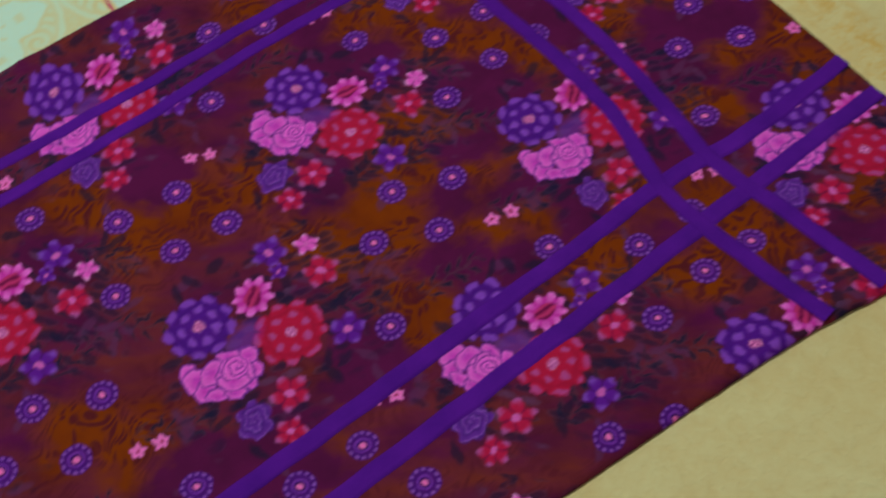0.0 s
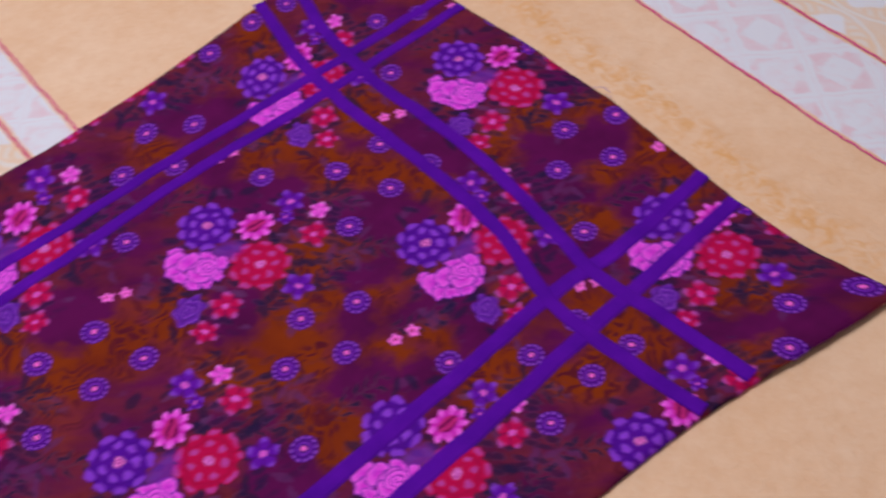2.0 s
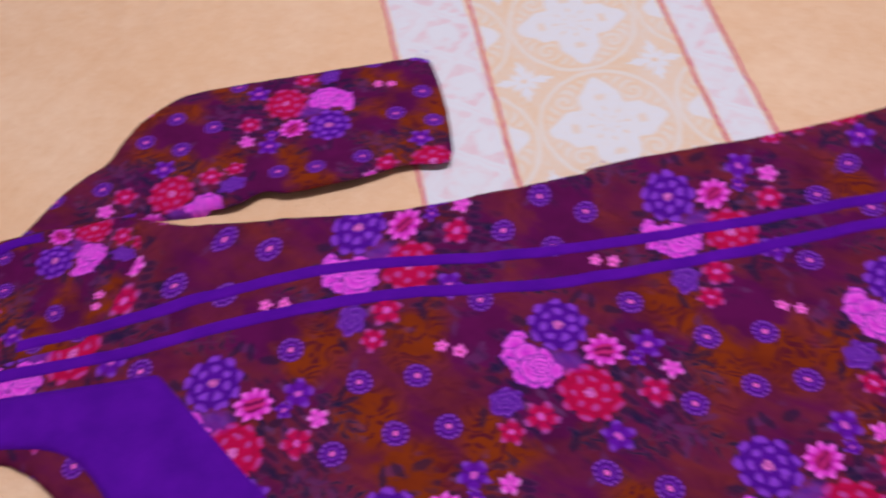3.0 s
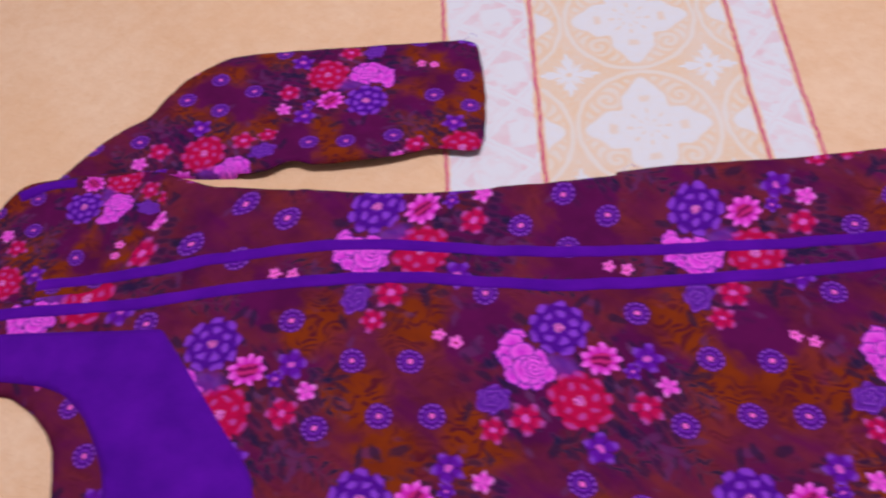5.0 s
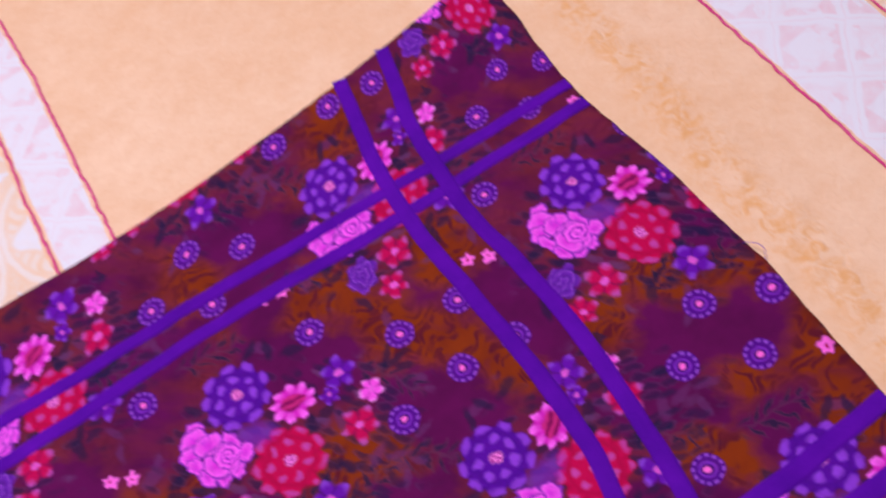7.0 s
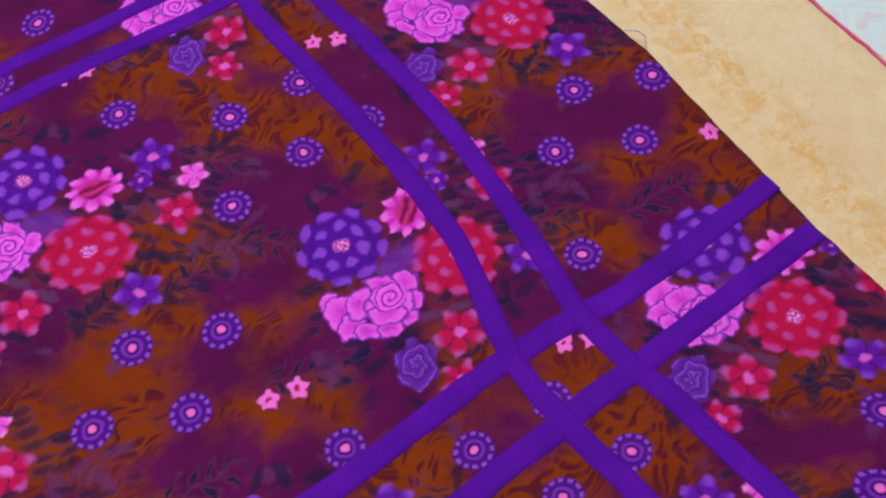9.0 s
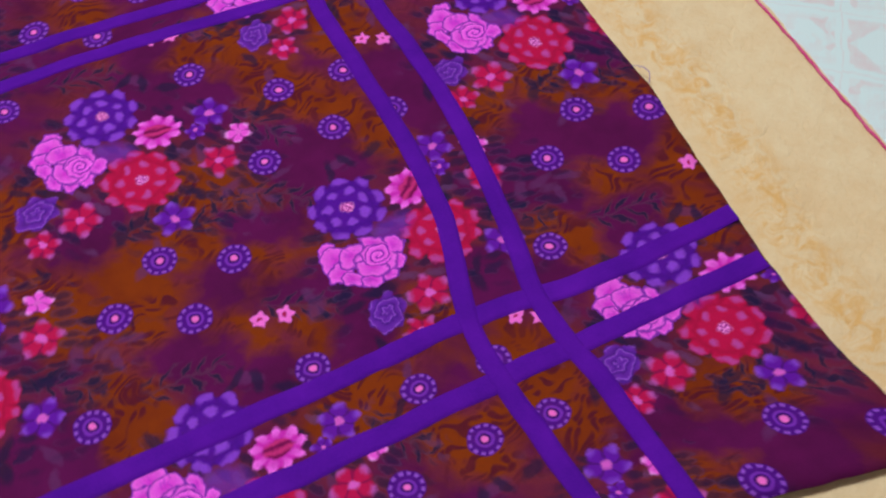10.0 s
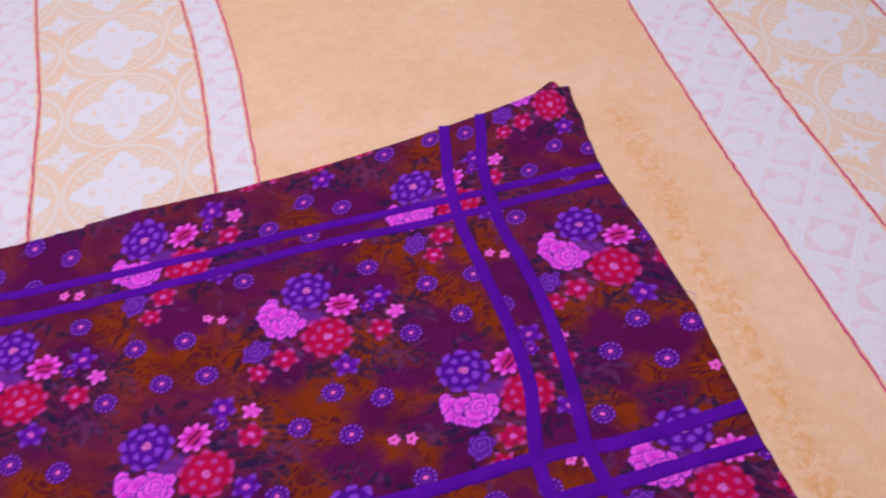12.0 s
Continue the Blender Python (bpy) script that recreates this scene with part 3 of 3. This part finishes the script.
def cloth_sheet(name, ring, step, height, uv_of, material, parent, drop, label=""):
    """A piece of cloth cut to a closed ring, filled with small triangles and turned down at its edge to the support."""
    from mathutils.geometry import delaunay_2d_cdt
    lo, hi = ring.min(axis=0), ring.max(axis=0)
    rows = []
    for i, y in enumerate(np.arange(lo[1], hi[1], step * 0.866)):
        x = np.arange(lo[0] + (i % 2) * step / 2, hi[0], step)
        rows.append(np.stack([x, np.full(len(x), y)], axis=1))
    grid = np.vstack(rows)
    d, inside = edge_distance(grid, ring)
    grid = grid[inside & (d > step * 0.5)]
    pts = np.vstack([ring, grid])
    count = len(ring)
    got = delaunay_2d_cdt([Vector(p) for p in pts], [], [list(range(count))], 1, 1e-6)
    flat = np.array([tuple(p) for p in got[0]])
    faces = [f if (flat[f[1]] - flat[f[0]])[0] * (flat[f[2]] - flat[f[0]])[1] - (flat[f[1]] - flat[f[0]])[1] * (flat[f[2]] - flat[f[0]])[0] > 0 else f[::-1] for f in got[2]]
    d, _ = edge_distance(flat, ring)
    verts = [(p[0], p[1], height(p[0], p[1], e)) for p, e in zip(flat, d)]
    uvs = [uv_of(p[0], p[1]) for p in flat]
    used = {}
    for f in faces:
        for a, b in zip(f, f[1:] + f[:1]):
            used[(a, b)] = True
    low = {}
    for a, b in [e for e in used if (e[1], e[0]) not in used]:
        for k in (a, b):
            if k not in low:
                low[k] = len(verts)
                verts.append((verts[k][0], verts[k][1], drop if verts[k][2] < 0.006 else verts[k][2] - 0.002))
                uvs.append(uvs[k])
        faces.append([b, a, low[a], low[b]])
    return mesh_object(name, verts, faces, material, parent, uvs, label=label)


def ribbon(name, knots, width, height, lift, material, parent, label="", wave=0.0012):
    """A flat woven ribbon sewn along a line, with turned edges and slight waviness."""
    line = smooth_line(knots, 0.006)
    way = np.gradient(line, axis=0)
    way /= np.linalg.norm(way, axis=1)[:, None]
    side = np.stack([-way[:, 1], way[:, 0]], axis=1)
    profile = [(-0.5, -0.0009), (-0.47, 0.0), (-0.25, 0.0001), (0.0, 0.0001), (0.25, 0.0001), (0.47, 0.0), (0.5, -0.0009)]
    verts, uvs, faces = [], [], []
    for i, (c, sd) in enumerate(zip(line, side)):
        w = width * (1 + 0.06 * noise.noise((i * 0.09, knots[0][1] * 40, 3.0)))
        off = wave * noise.noise((i * 0.21, knots[0][1] * 50, 7.0))
        for k, (a, b) in enumerate(profile):
            p = c + sd * (a * w + off)
            verts.append((p[0], p[1], height(p[0], p[1], 0.03) + lift + b + 0.0004 * noise.noise((i * 0.33, a * 2.0, knots[0][1] * 30))))
            uvs.append((p[0], p[1]))
        if i:
            m = len(profile)
            for k in range(m - 1):
                faces.append(((i - 1) * m + k + 1, (i - 1) * m + k, i * m + k, i * m + k + 1))
    return mesh_object(name, verts, faces, material, parent, uvs, label=label)


# ---- the room, closed round the bed ----
def box(name, lo, hi, material, kind="structure", parent=None, bevel=0.0):
    bm = bmesh.new()
    bmesh.ops.create_cube(bm, size=1.0)
    for v in bm.verts:
        v.co = Vector([lo[i] + (v.co[i] + 0.5) * (hi[i] - lo[i]) for i in range(3)])
    if bevel:
        bmesh.ops.bevel(bm, geom=bm.edges[:], offset=bevel, segments=4, profile=0.5, affect="EDGES")
    me = bpy.data.meshes.new(name)
    bm.to_mesh(me)
    bm.free()
    me.uv_layers.new(name="fabric")
    for loop in me.loops:
        p = me.vertices[loop.vertex_index].co
        me.uv_layers[0].data[loop.index].uv = (p.x + p.z * 0.3, p.y + p.z * 0.7)
    me.materials.append(material)
    ob = new(name, me)
    ob.parent = parent
    return tagged(ob, kind=kind) if kind else ob


X0, X1, Y0, Y1, FLOOR, TOP = -2.3, 2.1, -1.7, 2.7, -0.262, 2.24
box("floor", (X0, Y0, FLOOR - 0.1), (X1, Y1, FLOOR), TILE)
box("ceiling", (X0, Y0, TOP), (X1, Y1, TOP + 0.1), WALL)
box("wall_north", (X0, Y1, FLOOR - 0.1), (X1, Y1 + 0.12, TOP + 0.1), WALL)
box("wall_south", (X0, Y0 - 0.12, FLOOR - 0.1), (X1, Y0, TOP + 0.1), WALL)
box("wall_west", (X0 - 0.12, Y0 - 0.12, FLOOR - 0.1), (X0, Y1 + 0.12, TOP + 0.1), WALL)
box("wall_east", (X1, Y0 - 0.12, FLOOR - 0.1), (X1 + 0.12, Y1 + 0.12, TOP + 0.1), WALL)
fixture = tagged(new("ceiling_lamp"), "round white ceiling lamp with a glowing diffuser", "lamp")
fixture.location = (LAMP[0], LAMP[1], TOP)


def disc_part(name, radius, z0, z1, material, parent):
    bm = bmesh.new()
    bmesh.ops.create_cone(bm, cap_ends=True, segments=48, radius1=radius, radius2=radius, depth=z1 - z0)
    bmesh.ops.bevel(bm, geom=[e for e in bm.edges if abs(e.verts[0].co.z - e.verts[1].co.z) < 1e-5], offset=0.006, segments=2, affect="EDGES")
    bmesh.ops.translate(bm, verts=bm.verts, vec=(0, 0, (z0 + z1) / 2))
    me = bpy.data.meshes.new(name)
    bm.to_mesh(me)
    bm.free()
    me.uv_layers.new(name="fabric")
    me.materials.append(material)
    ob = new(name, me)
    ob.parent = parent
    return ob


disc_part("lamp_base", 0.30, -0.02, 0.0, WALL, fixture)
disc_part("diffuser", 0.28, -0.05, -0.02, SHADE, fixture)

# ---- the bed: mattress and striped sheet ----
SHEET = -0.003
mattress = box("mattress", (-1.45, -0.75, FLOOR), (1.25, 1.95, SHEET - 0.006), TICKING, kind="", bevel=0.05)
tagged(mattress, "plain mattress under a printed cotton bed sheet", "mattress")
ACROSS, ALONG = Vector((0.793, 0.609)), Vector((0.609, -0.793))


def lean_of(q, s):
    """How far the stripes on the far side swing outwards."""
    k = min(max((q - 0.15) / 0.48, 0.0), 1.0)
    return k * k * (3 - 2 * k) * 0.073 * (max(0.0, -0.10 - s) / 0.81) ** 1.3 + (1 - k) * 0.009 * math.exp(-((s + 0.97) / 0.18) ** 2)


def sheet_height(x, y):
    q = x * ACROSS.x + y * ACROSS.y
    s = x * ALONG.x + y * ALONG.y
    q -= lean_of(q, s)
    z = 0.0014 * noise.noise((x * 5, y * 5, 1.0)) + 0.0007 * noise.noise((x * 17, y * 17, 2.0)) + 0.0004 * noise.noise((x * 50, y * 50, 5.0))
    near = math.exp(-((q - 0.550 + 0.02 * noise.noise((s * 4, 0, 5))) / 0.028) ** 2) * min(1.0, max(0.0, (0.02 - s) / 0.2)) * min(1.0, max(0.0, (0.72 + s) / 0.1))
    if near > 0.01:
        z += near * (0.0021 * noise.noise((q * 45, s * 70, 0.0)) + 0.0012 * noise.noise((q * 90 + s * 40, s * 105, 4.0)) + 0.0015)
    corner = math.exp(-((x + 1.02) ** 2 + (y - 0.62) ** 2) / 0.008)
    if corner > 0.01:
        z += corner * 0.006 * noise.noise((q * 50, s * 18, 9.0))
    return SHEET + z


def make_sheet():
    sheet = tagged(new("bed_sheet"), "peach cotton bed sheet with printed stripes lying on a mattress", "bed sheet")
    step = 0.005
    xs, ys = np.arange(-1.5, 1.3001, step), np.arange(-0.8, 2.0001, step)
    verts, faces = [], []
    for y in ys:
        for x in xs:
            out = max(0.0, -1.44 - x, x - 1.24, -0.74 - y, y - 1.94)
            verts.append((x, y, sheet_height(x, y) - out * 2.2))
    w = len(xs)
    for j in range(len(ys) - 1):
        for i in range(w - 1):
            a = j * w + i
            faces.append((a, a + 1, a + w + 1, a + w))
    mesh_object("base_cloth", verts, faces, PEACH, sheet)

    def stripe(name, q0, q1, s0, s1, material, label, shift=0.0):
        across, along = max(3, int((q1 - q0) / 0.012)), int((s1 - s0) / 0.0075)
        verts, uvs, faces = [], [], []
        for j in range(along + 1):
            s = s0 + (s1 - s0) * j / along
            for i in range(across + 1):
                q = q0 + (q1 - q0) * i / across
                n = q + lean_of(q, s)
                x, y = ACROSS.x * n + ALONG.x * s, ACROSS.y * n + ALONG.y * s
                verts.append((x, y, sheet_height(x, y) + (0.0007 if 0 < i < across else -0.0003)))
                uvs.append((q - (q0 + q1) / 2, s + shift))
        for j in range(along):
            for i in range(across):
                a = j * (across + 1) + i
                faces.append((a + 1, a, a + across + 1, a + across + 2))
        mesh_object(name, verts, faces, material, sheet, uvs, label=label)

    def seam(q, s0, s1, seed):
        """A stitched red edge, slightly uneven."""
        verts, uvs, faces = [], [], []
        count, m = int((s1 - s0) / 0.004), 6
        for j in range(count + 1):
            s = s0 + (s1 - s0) * j / count
            n = q + lean_of(q, s) + 0.0016 * noise.noise((s * 22, seed, 0)) + 0.0017 * noise.noise((s * 90, seed, 3))
            r = 0.00135 * (1 + 0.5 * noise.noise((s * 160, seed, 6)))
            for k in range(m):
                a = math.tau * k / m
                x = ACROSS.x * (n + r * math.cos(a)) + ALONG.x * s
                y = ACROSS.y * (n + r * math.cos(a)) + ALONG.y * s
                verts.append((x, y, sheet_height(x, y) + 0.0008 + 0.5 * r * math.sin(a)))
                uvs.append((n + k * 0.002, s))
            if j:
                for k in range(m):
                    a, b = (j - 1) * m + k, (j - 1) * m + (k + 1) % m
                    faces.append((b, a, a + m, b + m))
        mesh_object("stitched_seam", verts, faces, RED, sheet, uvs, label="narrow red stitched seam line")

    stripe("rose_stripe", -0.213, -0.117, -1.7, -0.3, ROSE, "white and rose patchwork print stripe")
    stripe("gold_stripe", -0.117, 0.098, -1.7, -0.3, GOLD, "white and gold trellis print stripe", 0.752)
    stripe("rose_stripe", 0.098, 0.150, -1.7, -0.3, ROSE, "white and rose patchwork print stripe")
    stripe("rose_stripe", 0.650, 0.763, -1.3, 0.65, ROSE, "white and rose patchwork print stripe")
    stripe("gold_stripe", 0.763, 0.980, -1.3, 0.65, GOLD, "white and gold trellis print stripe", 0.758)
    stripe("rose_stripe", 0.980, 1.030, -1.2, 0.55, ROSE, "white and rose patchwork print stripe")
    for i, (q, s0, s1) in enumerate([(-0.213, -1.7, -0.3), (-0.117, -1.7, -0.3), (0.098, -1.7, -0.3), (0.15, -1.7, -0.3), (0.650, -1.3, 0.65), (0.763, -1.3, 0.65), (0.98, -1.2, 0.55)]):
        seam(q, s0, s1, i * 7.3)


make_sheet()

# ---- the dress, in its own frame: u from the shoulder to the hem, v across ----
WARP = [(7.7, -2.0), (-18.6, 327.3), (-15.7, -27.7), (69.6, -20.7), (-5.6, 35.2), (-66.8, -5.6), (28.1, -4.4), (501.6, 14.4), (-40.4, -18.0), (18.3, -3.3), (84.3, -28.7), (-106.3, 40.1), (32.2, -10.9), (-30.8, 37.0), (-1.2, -75.0), (23.2, 11.1), (22.2, 1.2), (-8.1, 6.2), (-65.3, 22.3), (22.9, -65.5), (57.0, 17.5), (5.9, 6.9), (-84.6, -50.2), (48.3, -20.9), (22.6, 8.7), (-46.0, -49.8), (15.4, -2.3), (-10.5, -10.7)]
POWERS = [(i, j) for i in range(7) for j in range(7 - i)]


def body_fabric(u, v):
    """Where the print lies on the pulled and eased cloth."""
    x, y = max(u, -1.0) / 0.5, max(v, -0.19) / 0.3
    fu = sum(c[0] * x ** i * y ** j for c, (i, j) in zip(WARP, POWERS))
    fv = sum(c[1] * x ** i * y ** j for c, (i, j) in zip(WARP, POWERS))
    return fu / 1000, fv / 1000


def turned(u, v, cu, cv, degrees, tu, tv, ease=1.0):
    """Print laid at an angle; ease over 1 where gathered cloth shows more of it."""
    c, s = ease * math.cos(radians(degrees)), ease * math.sin(radians(degrees))
    return tu + (u - cu) * c - (v - cv) * s, tv + (u - cu) * s + (v - cv) * c


def sleeve_fabric(u, v):
    return turned(u, v, -0.629, 0.551, -177, BOUQUET_A[0] / 1000, BOUQUET_A[1] / 1000, 1.15)


def body_height(u, v, d):
    """The lie of the cloth: flat layers with a soft edge and shallow folds."""
    z = 0.0022 + 0.0022 * (1 - math.exp(-d / 0.012))
    z += 0.0016 * noise.noise((u * 9, v * 9, 0.0)) + 0.0011 * noise.noise((u * 26, v * 34, 3.0)) + 0.0004 * noise.noise((u * 80, v * 70, 4.0))
    z += 0.0055 * math.exp(-((u + 0.02) / 0.05) ** 2 - ((v - 0.03) / 0.06) ** 2) * noise.noise((u * 60 + v * 20, v * 25, 1.0))
    pull = math.exp(-((u + 0.85) / 0.16) ** 2) * math.exp(-((v - 0.45) / 0.09) ** 2)
    z += 0.008 * pull * (1 + noise.noise((u * 22 + v * 30, v * 12 - u * 8, 6.0)))
    tug = math.exp(-((v - 0.43) / 0.035) ** 2) * (1 / (1 + math.exp(-(u + 0.52) / 0.04))) * (1 / (1 + math.exp((u + 0.2) / 0.05)))
    z += 0.006 * tug + 0.0075 * tug * noise.noise((u * 18 - v * 25, v * 60 + u * 10, 2.0))
    lift = 0.0065 * math.exp(-((v + 0.178) / 0.04) ** 2) / (1 + math.exp(-(u - 0.0) / 0.05))
    return z * min(1.0, 0.55 + d / 0.006) + lift


def sleeve_height(u, v, d):
    z = 0.0015 + 0.0042 * (1 - math.exp(-d / 0.014))
    z += 0.0024 * noise.noise((u * 14, v * 20, 8.0)) + 0.0014 * noise.noise((u * 40, v * 22, 5.0))
    tuck = min(1.0, max(0.0, (v - 0.462) / 0.03)) if u < -0.83 else 1.0
    raised = 0.009 * math.exp(-((v - 0.465) / 0.035) ** 2) / (1 + math.exp(-(u + 0.76) / 0.02))
    return max(0.0006, z * min(1.0, 0.5 + d / 0.006)) * (0.25 + 0.75 * tuck) + raised


def mm(*numbers):
    return [(numbers[i] / 1000, numbers[i + 1] / 1000) for i in range(0, len(numbers), 2)]


def make_dress():
    dress = tagged(new("dress"), "dark floral cotton dress with violet ribbons, spread on a sheet", "dress")
    dress.matrix_world = pose(0.110, 0.390, 0, 0, 0, 36.0)
    middle = 0.115

    upper_edge = mm(-829, 469, -799, 455, -770, 445, -725, 441, -676, 437, -611, 429, -563, 426, -520, 427, -436, 431, -392, 434, -380, 440, -300, 444, -200, 447, -100, 456, 37, 477, 139, 498, 203, 515)
    hem = mm(225, 508, 221, 488, 218, 470, 216, 438, 210, 405, 204, 340, 206, 283, 210, 225, 210, 155, 211, 120, 208, 90, 204, 45, 201, 5, 198, -30, 197, -57, 197, -100, 200, -132, 205, -172, 209, -190)
    lower_edge = mm(206, -191, 160, -183, 103, -171, 65, -162, 6, -151, -48, -145, -93, -141, -146, -137, -207, -132, -300, -122, -400, -113, -520, -107, -652, -116, -764, -136, -829, -170)
    shoulder = mm(-953, -190, -987, -160, -984, -60, -980, -20)
    half_neck = mm(-977, 244, -951, 238, -919, 228, -896, 212, -877, 189, -867, 158, -863, 128)
    neck = [(u, 2 * middle - v) for u, v in half_neck] + half_neck[::-1]
    far_shoulder = mm(-980, 250, -983, 312, -984, 387, -987, 429)
    arm = mm(-975, 447, -953, 464, -891, 470, -840, 471)
    ring = np.vstack([smooth_line(k, 0.005)[:-1] for k in (upper_edge, hem, lower_edge, shoulder, neck, far_shoulder, arm)])
    for i in range(len(ring)):
        ring[i] += 0.0009 * np.array([noise.noise((i * 0.35, 0, 0)), noise.noise((i * 0.35, 9, 0))])
    ring = ring[::-1].copy()
    cloth_sheet("front_panel", ring, 0.0065, body_height, body_fabric, PRINT, dress, -0.0045)

    # the layer beneath, which shows at the hem's corner
    beneath = smooth_line(mm(150, 490, 190, 517, 205, 526, 212, 519, 212, 480, 206, 440, 150, 440, 140, 470, 150, 490), 0.005)[:-1]
    cloth_sheet("back_panel", beneath[::-1].copy(), 0.008, lambda u, v, d: 0.0002 + 0.0003 * min(1, d / 0.01), lambda u, v: (body_fabric(u, v)[0] + 0.09, body_fabric(u, v)[1] + 0.05), PRINT, dress, -0.0045)

    top = mm(-986, 428, -960, 453, -935, 471, -902, 513, -878, 535, -857, 549, -846, 570, -828, 598, -805, 618, -768, 635, -687, 638, -600, 639, -540, 640, -523, 641)
    cuff = mm(-517, 636, -511, 627, -507, 585, -506, 545, -509, 502, -514, 477, -520, 471)
    under = mm(-526, 472, -559, 478, -604, 470, -645, 466, -677, 465, -700, 472, -727, 461, -761, 461, -794, 463, -820, 466, -842, 458)
    tucked = mm(-850, 452, -900, 446, -950, 440, -980, 426)
    ring = np.vstack([smooth_line(k, 0.005)[:-1] for k in (top, cuff, under, tucked)])
    for i in range(len(ring)):
        ring[i] += 0.0009 * np.array([noise.noise((i * 0.35, 30, 0)), noise.noise((i * 0.35, 39, 0))])
    cloth_sheet("sleeve", ring[::-1].copy(), 0.0065, sleeve_height, sleeve_fabric, PRINT, dress, -0.0045)

    # cloth turned over at the shoulder, where the print runs another way
    fold = smooth_line(mm(-980, 424, -978, 330, -955, 322, -905, 325, -862, 334, -826, 392, -817, 432, -830, 462, -886, 464, -950, 459, -972, 441, -980, 424), 0.005)[:-1]
    cloth_sheet("shoulder_fold", fold[::-1].copy() if edge_turn(fold) < 0 else fold, 0.0065, lambda u, v, d: body_height(u, v, 0.03) + 0.0005 * min(1.0, 0.2 + d / 0.006),
                lambda u, v: turned(u, v, -0.895, 0.424, -88, BOUQUET_A[0] / 1000, BOUQUET_A[1] / 1000, 1.4), PRINT, dress, 0.0008)

    # sewn trim
    tape = "flat violet cotton ribbon sewn on"
    long_lines = [
        mm(-922, 338, -885, 341, -847, 345, -745, 359, -668, 367, -591, 364, -515, 355, -440, 348, -367, 345, -293, 346, -216, 346, -110, 347, 68, 345, 202, 346),
        mm(-983, 307, -919, 311, -842, 313, -742, 325, -667, 330, -591, 329, -517, 320, -445, 313, -373, 311, -301, 313, -225, 316, -115, 320, 14, 317, 201, 320),
        mm(-975, -64, -800, -40, -600, -8, -400, -6, -229, -4, -130, -3, 0, 0, 88, -7, 198, -3),
        mm(-965, -100, -800, -78, -600, -50, -400, -49, -185, -47, -81, -46, -2, -44, 90, -43, 194, -41)]
    for line, width in zip(long_lines, (0.0115, 0.0120, 0.0140, 0.0140)):
        ribbon("ribbon", line, width, body_height, 0.0009, VIOLET, dress, tape)
    for line in (mm(48, 477, 38, 430, 26, 372, 20, 295, 23, 219, 25, 144, 22, 80, 11, 35, 2, 0, 2, -45, 7, -95, 14, -150),
                 mm(97, 485, 84, 436, 71, 388, 62, 291, 66, 226, 67, 168, 64, 110, 56, 45, 48, 5, 50, -40, 57, -80, 62, -157)):
        ribbon("ribbon", line, 0.0132, body_height, 0.0012, VIOLET, dress, tape)
    ribbon("armhole_ribbon", mm(-962, 441, -942, 450, -910, 456), 0.012, body_height, 0.0016, VIOLET, dress, "violet ribbon folded into the armhole seam")
    ribbon("shoulder_piping", mm(-982, 420, -980, 387, -979, 312, -976, 262), 0.005, lambda u, v, d: body_height(u, v, 0.003), 0.001, LILAC, dress, "narrow lilac piping")

    outer = mm(-985, 289, -924, 289, -863, 288, -801, 287)
    slope = mm(-797, 284, -774, 251, -740, 200, -709, 154, -703, 132)
    inner = mm(-978, 248, -912, 240, -876, 229, -853, 208, -837, 182, -825, 154, -821, 132)
    half = [smooth_line(k, 0.005) for k in (outer, slope)]
    far = np.vstack(half)
    near = smooth_line(inner, 0.005)
    flip = np.array([1, -1])
    ring = np.vstack([far, far[::-1] * flip + [0, 2 * middle], near * flip + [0, 2 * middle], near[::-1]])
    cloth_sheet("neck_yoke", ring[::-1].copy(), 0.007, lambda u, v, d: body_height(u, v, 0.03) + 0.0012 * min(1, 0.3 + d / 0.002), lambda u, v: (u, v), VIOLET, dress, 0.001, "plain violet cotton neck yoke")
    def thread(knots, seed):
        line = smooth_line(knots, 0.0015)
        verts, faces = [], []
        for i, p in enumerate(line):
            z = 0.004 + 0.003 * math.sin(i / len(line) * 3.1) + 0.001 * noise.noise((i * 0.3, seed, 0))
            for k in range(5):
                a = math.tau * k / 5
                verts.append((p[0] + 0.00028 * math.cos(a), p[1] + 0.00028 * math.cos(a + 1), z + 0.00028 * math.sin(a)))
            if i:
                for k in range(5):
                    faces.append(((i - 1) * 5 + k, (i - 1) * 5 + (k + 1) % 5, i * 5 + (k + 1) % 5, i * 5 + k))
        mesh_object("loose_thread", verts, faces, LILAC, dress, label="frayed loose thread end")

    thread(mm(-381, 432, -379, 441, -372, 444, -366, 441), 3)
    thread(mm(207, 140, 213, 133, 214, 126, 209, 119), 5)
    thread(mm(-524, 636, -518, 643, -512, 640), 4)
    return dress


make_dress()
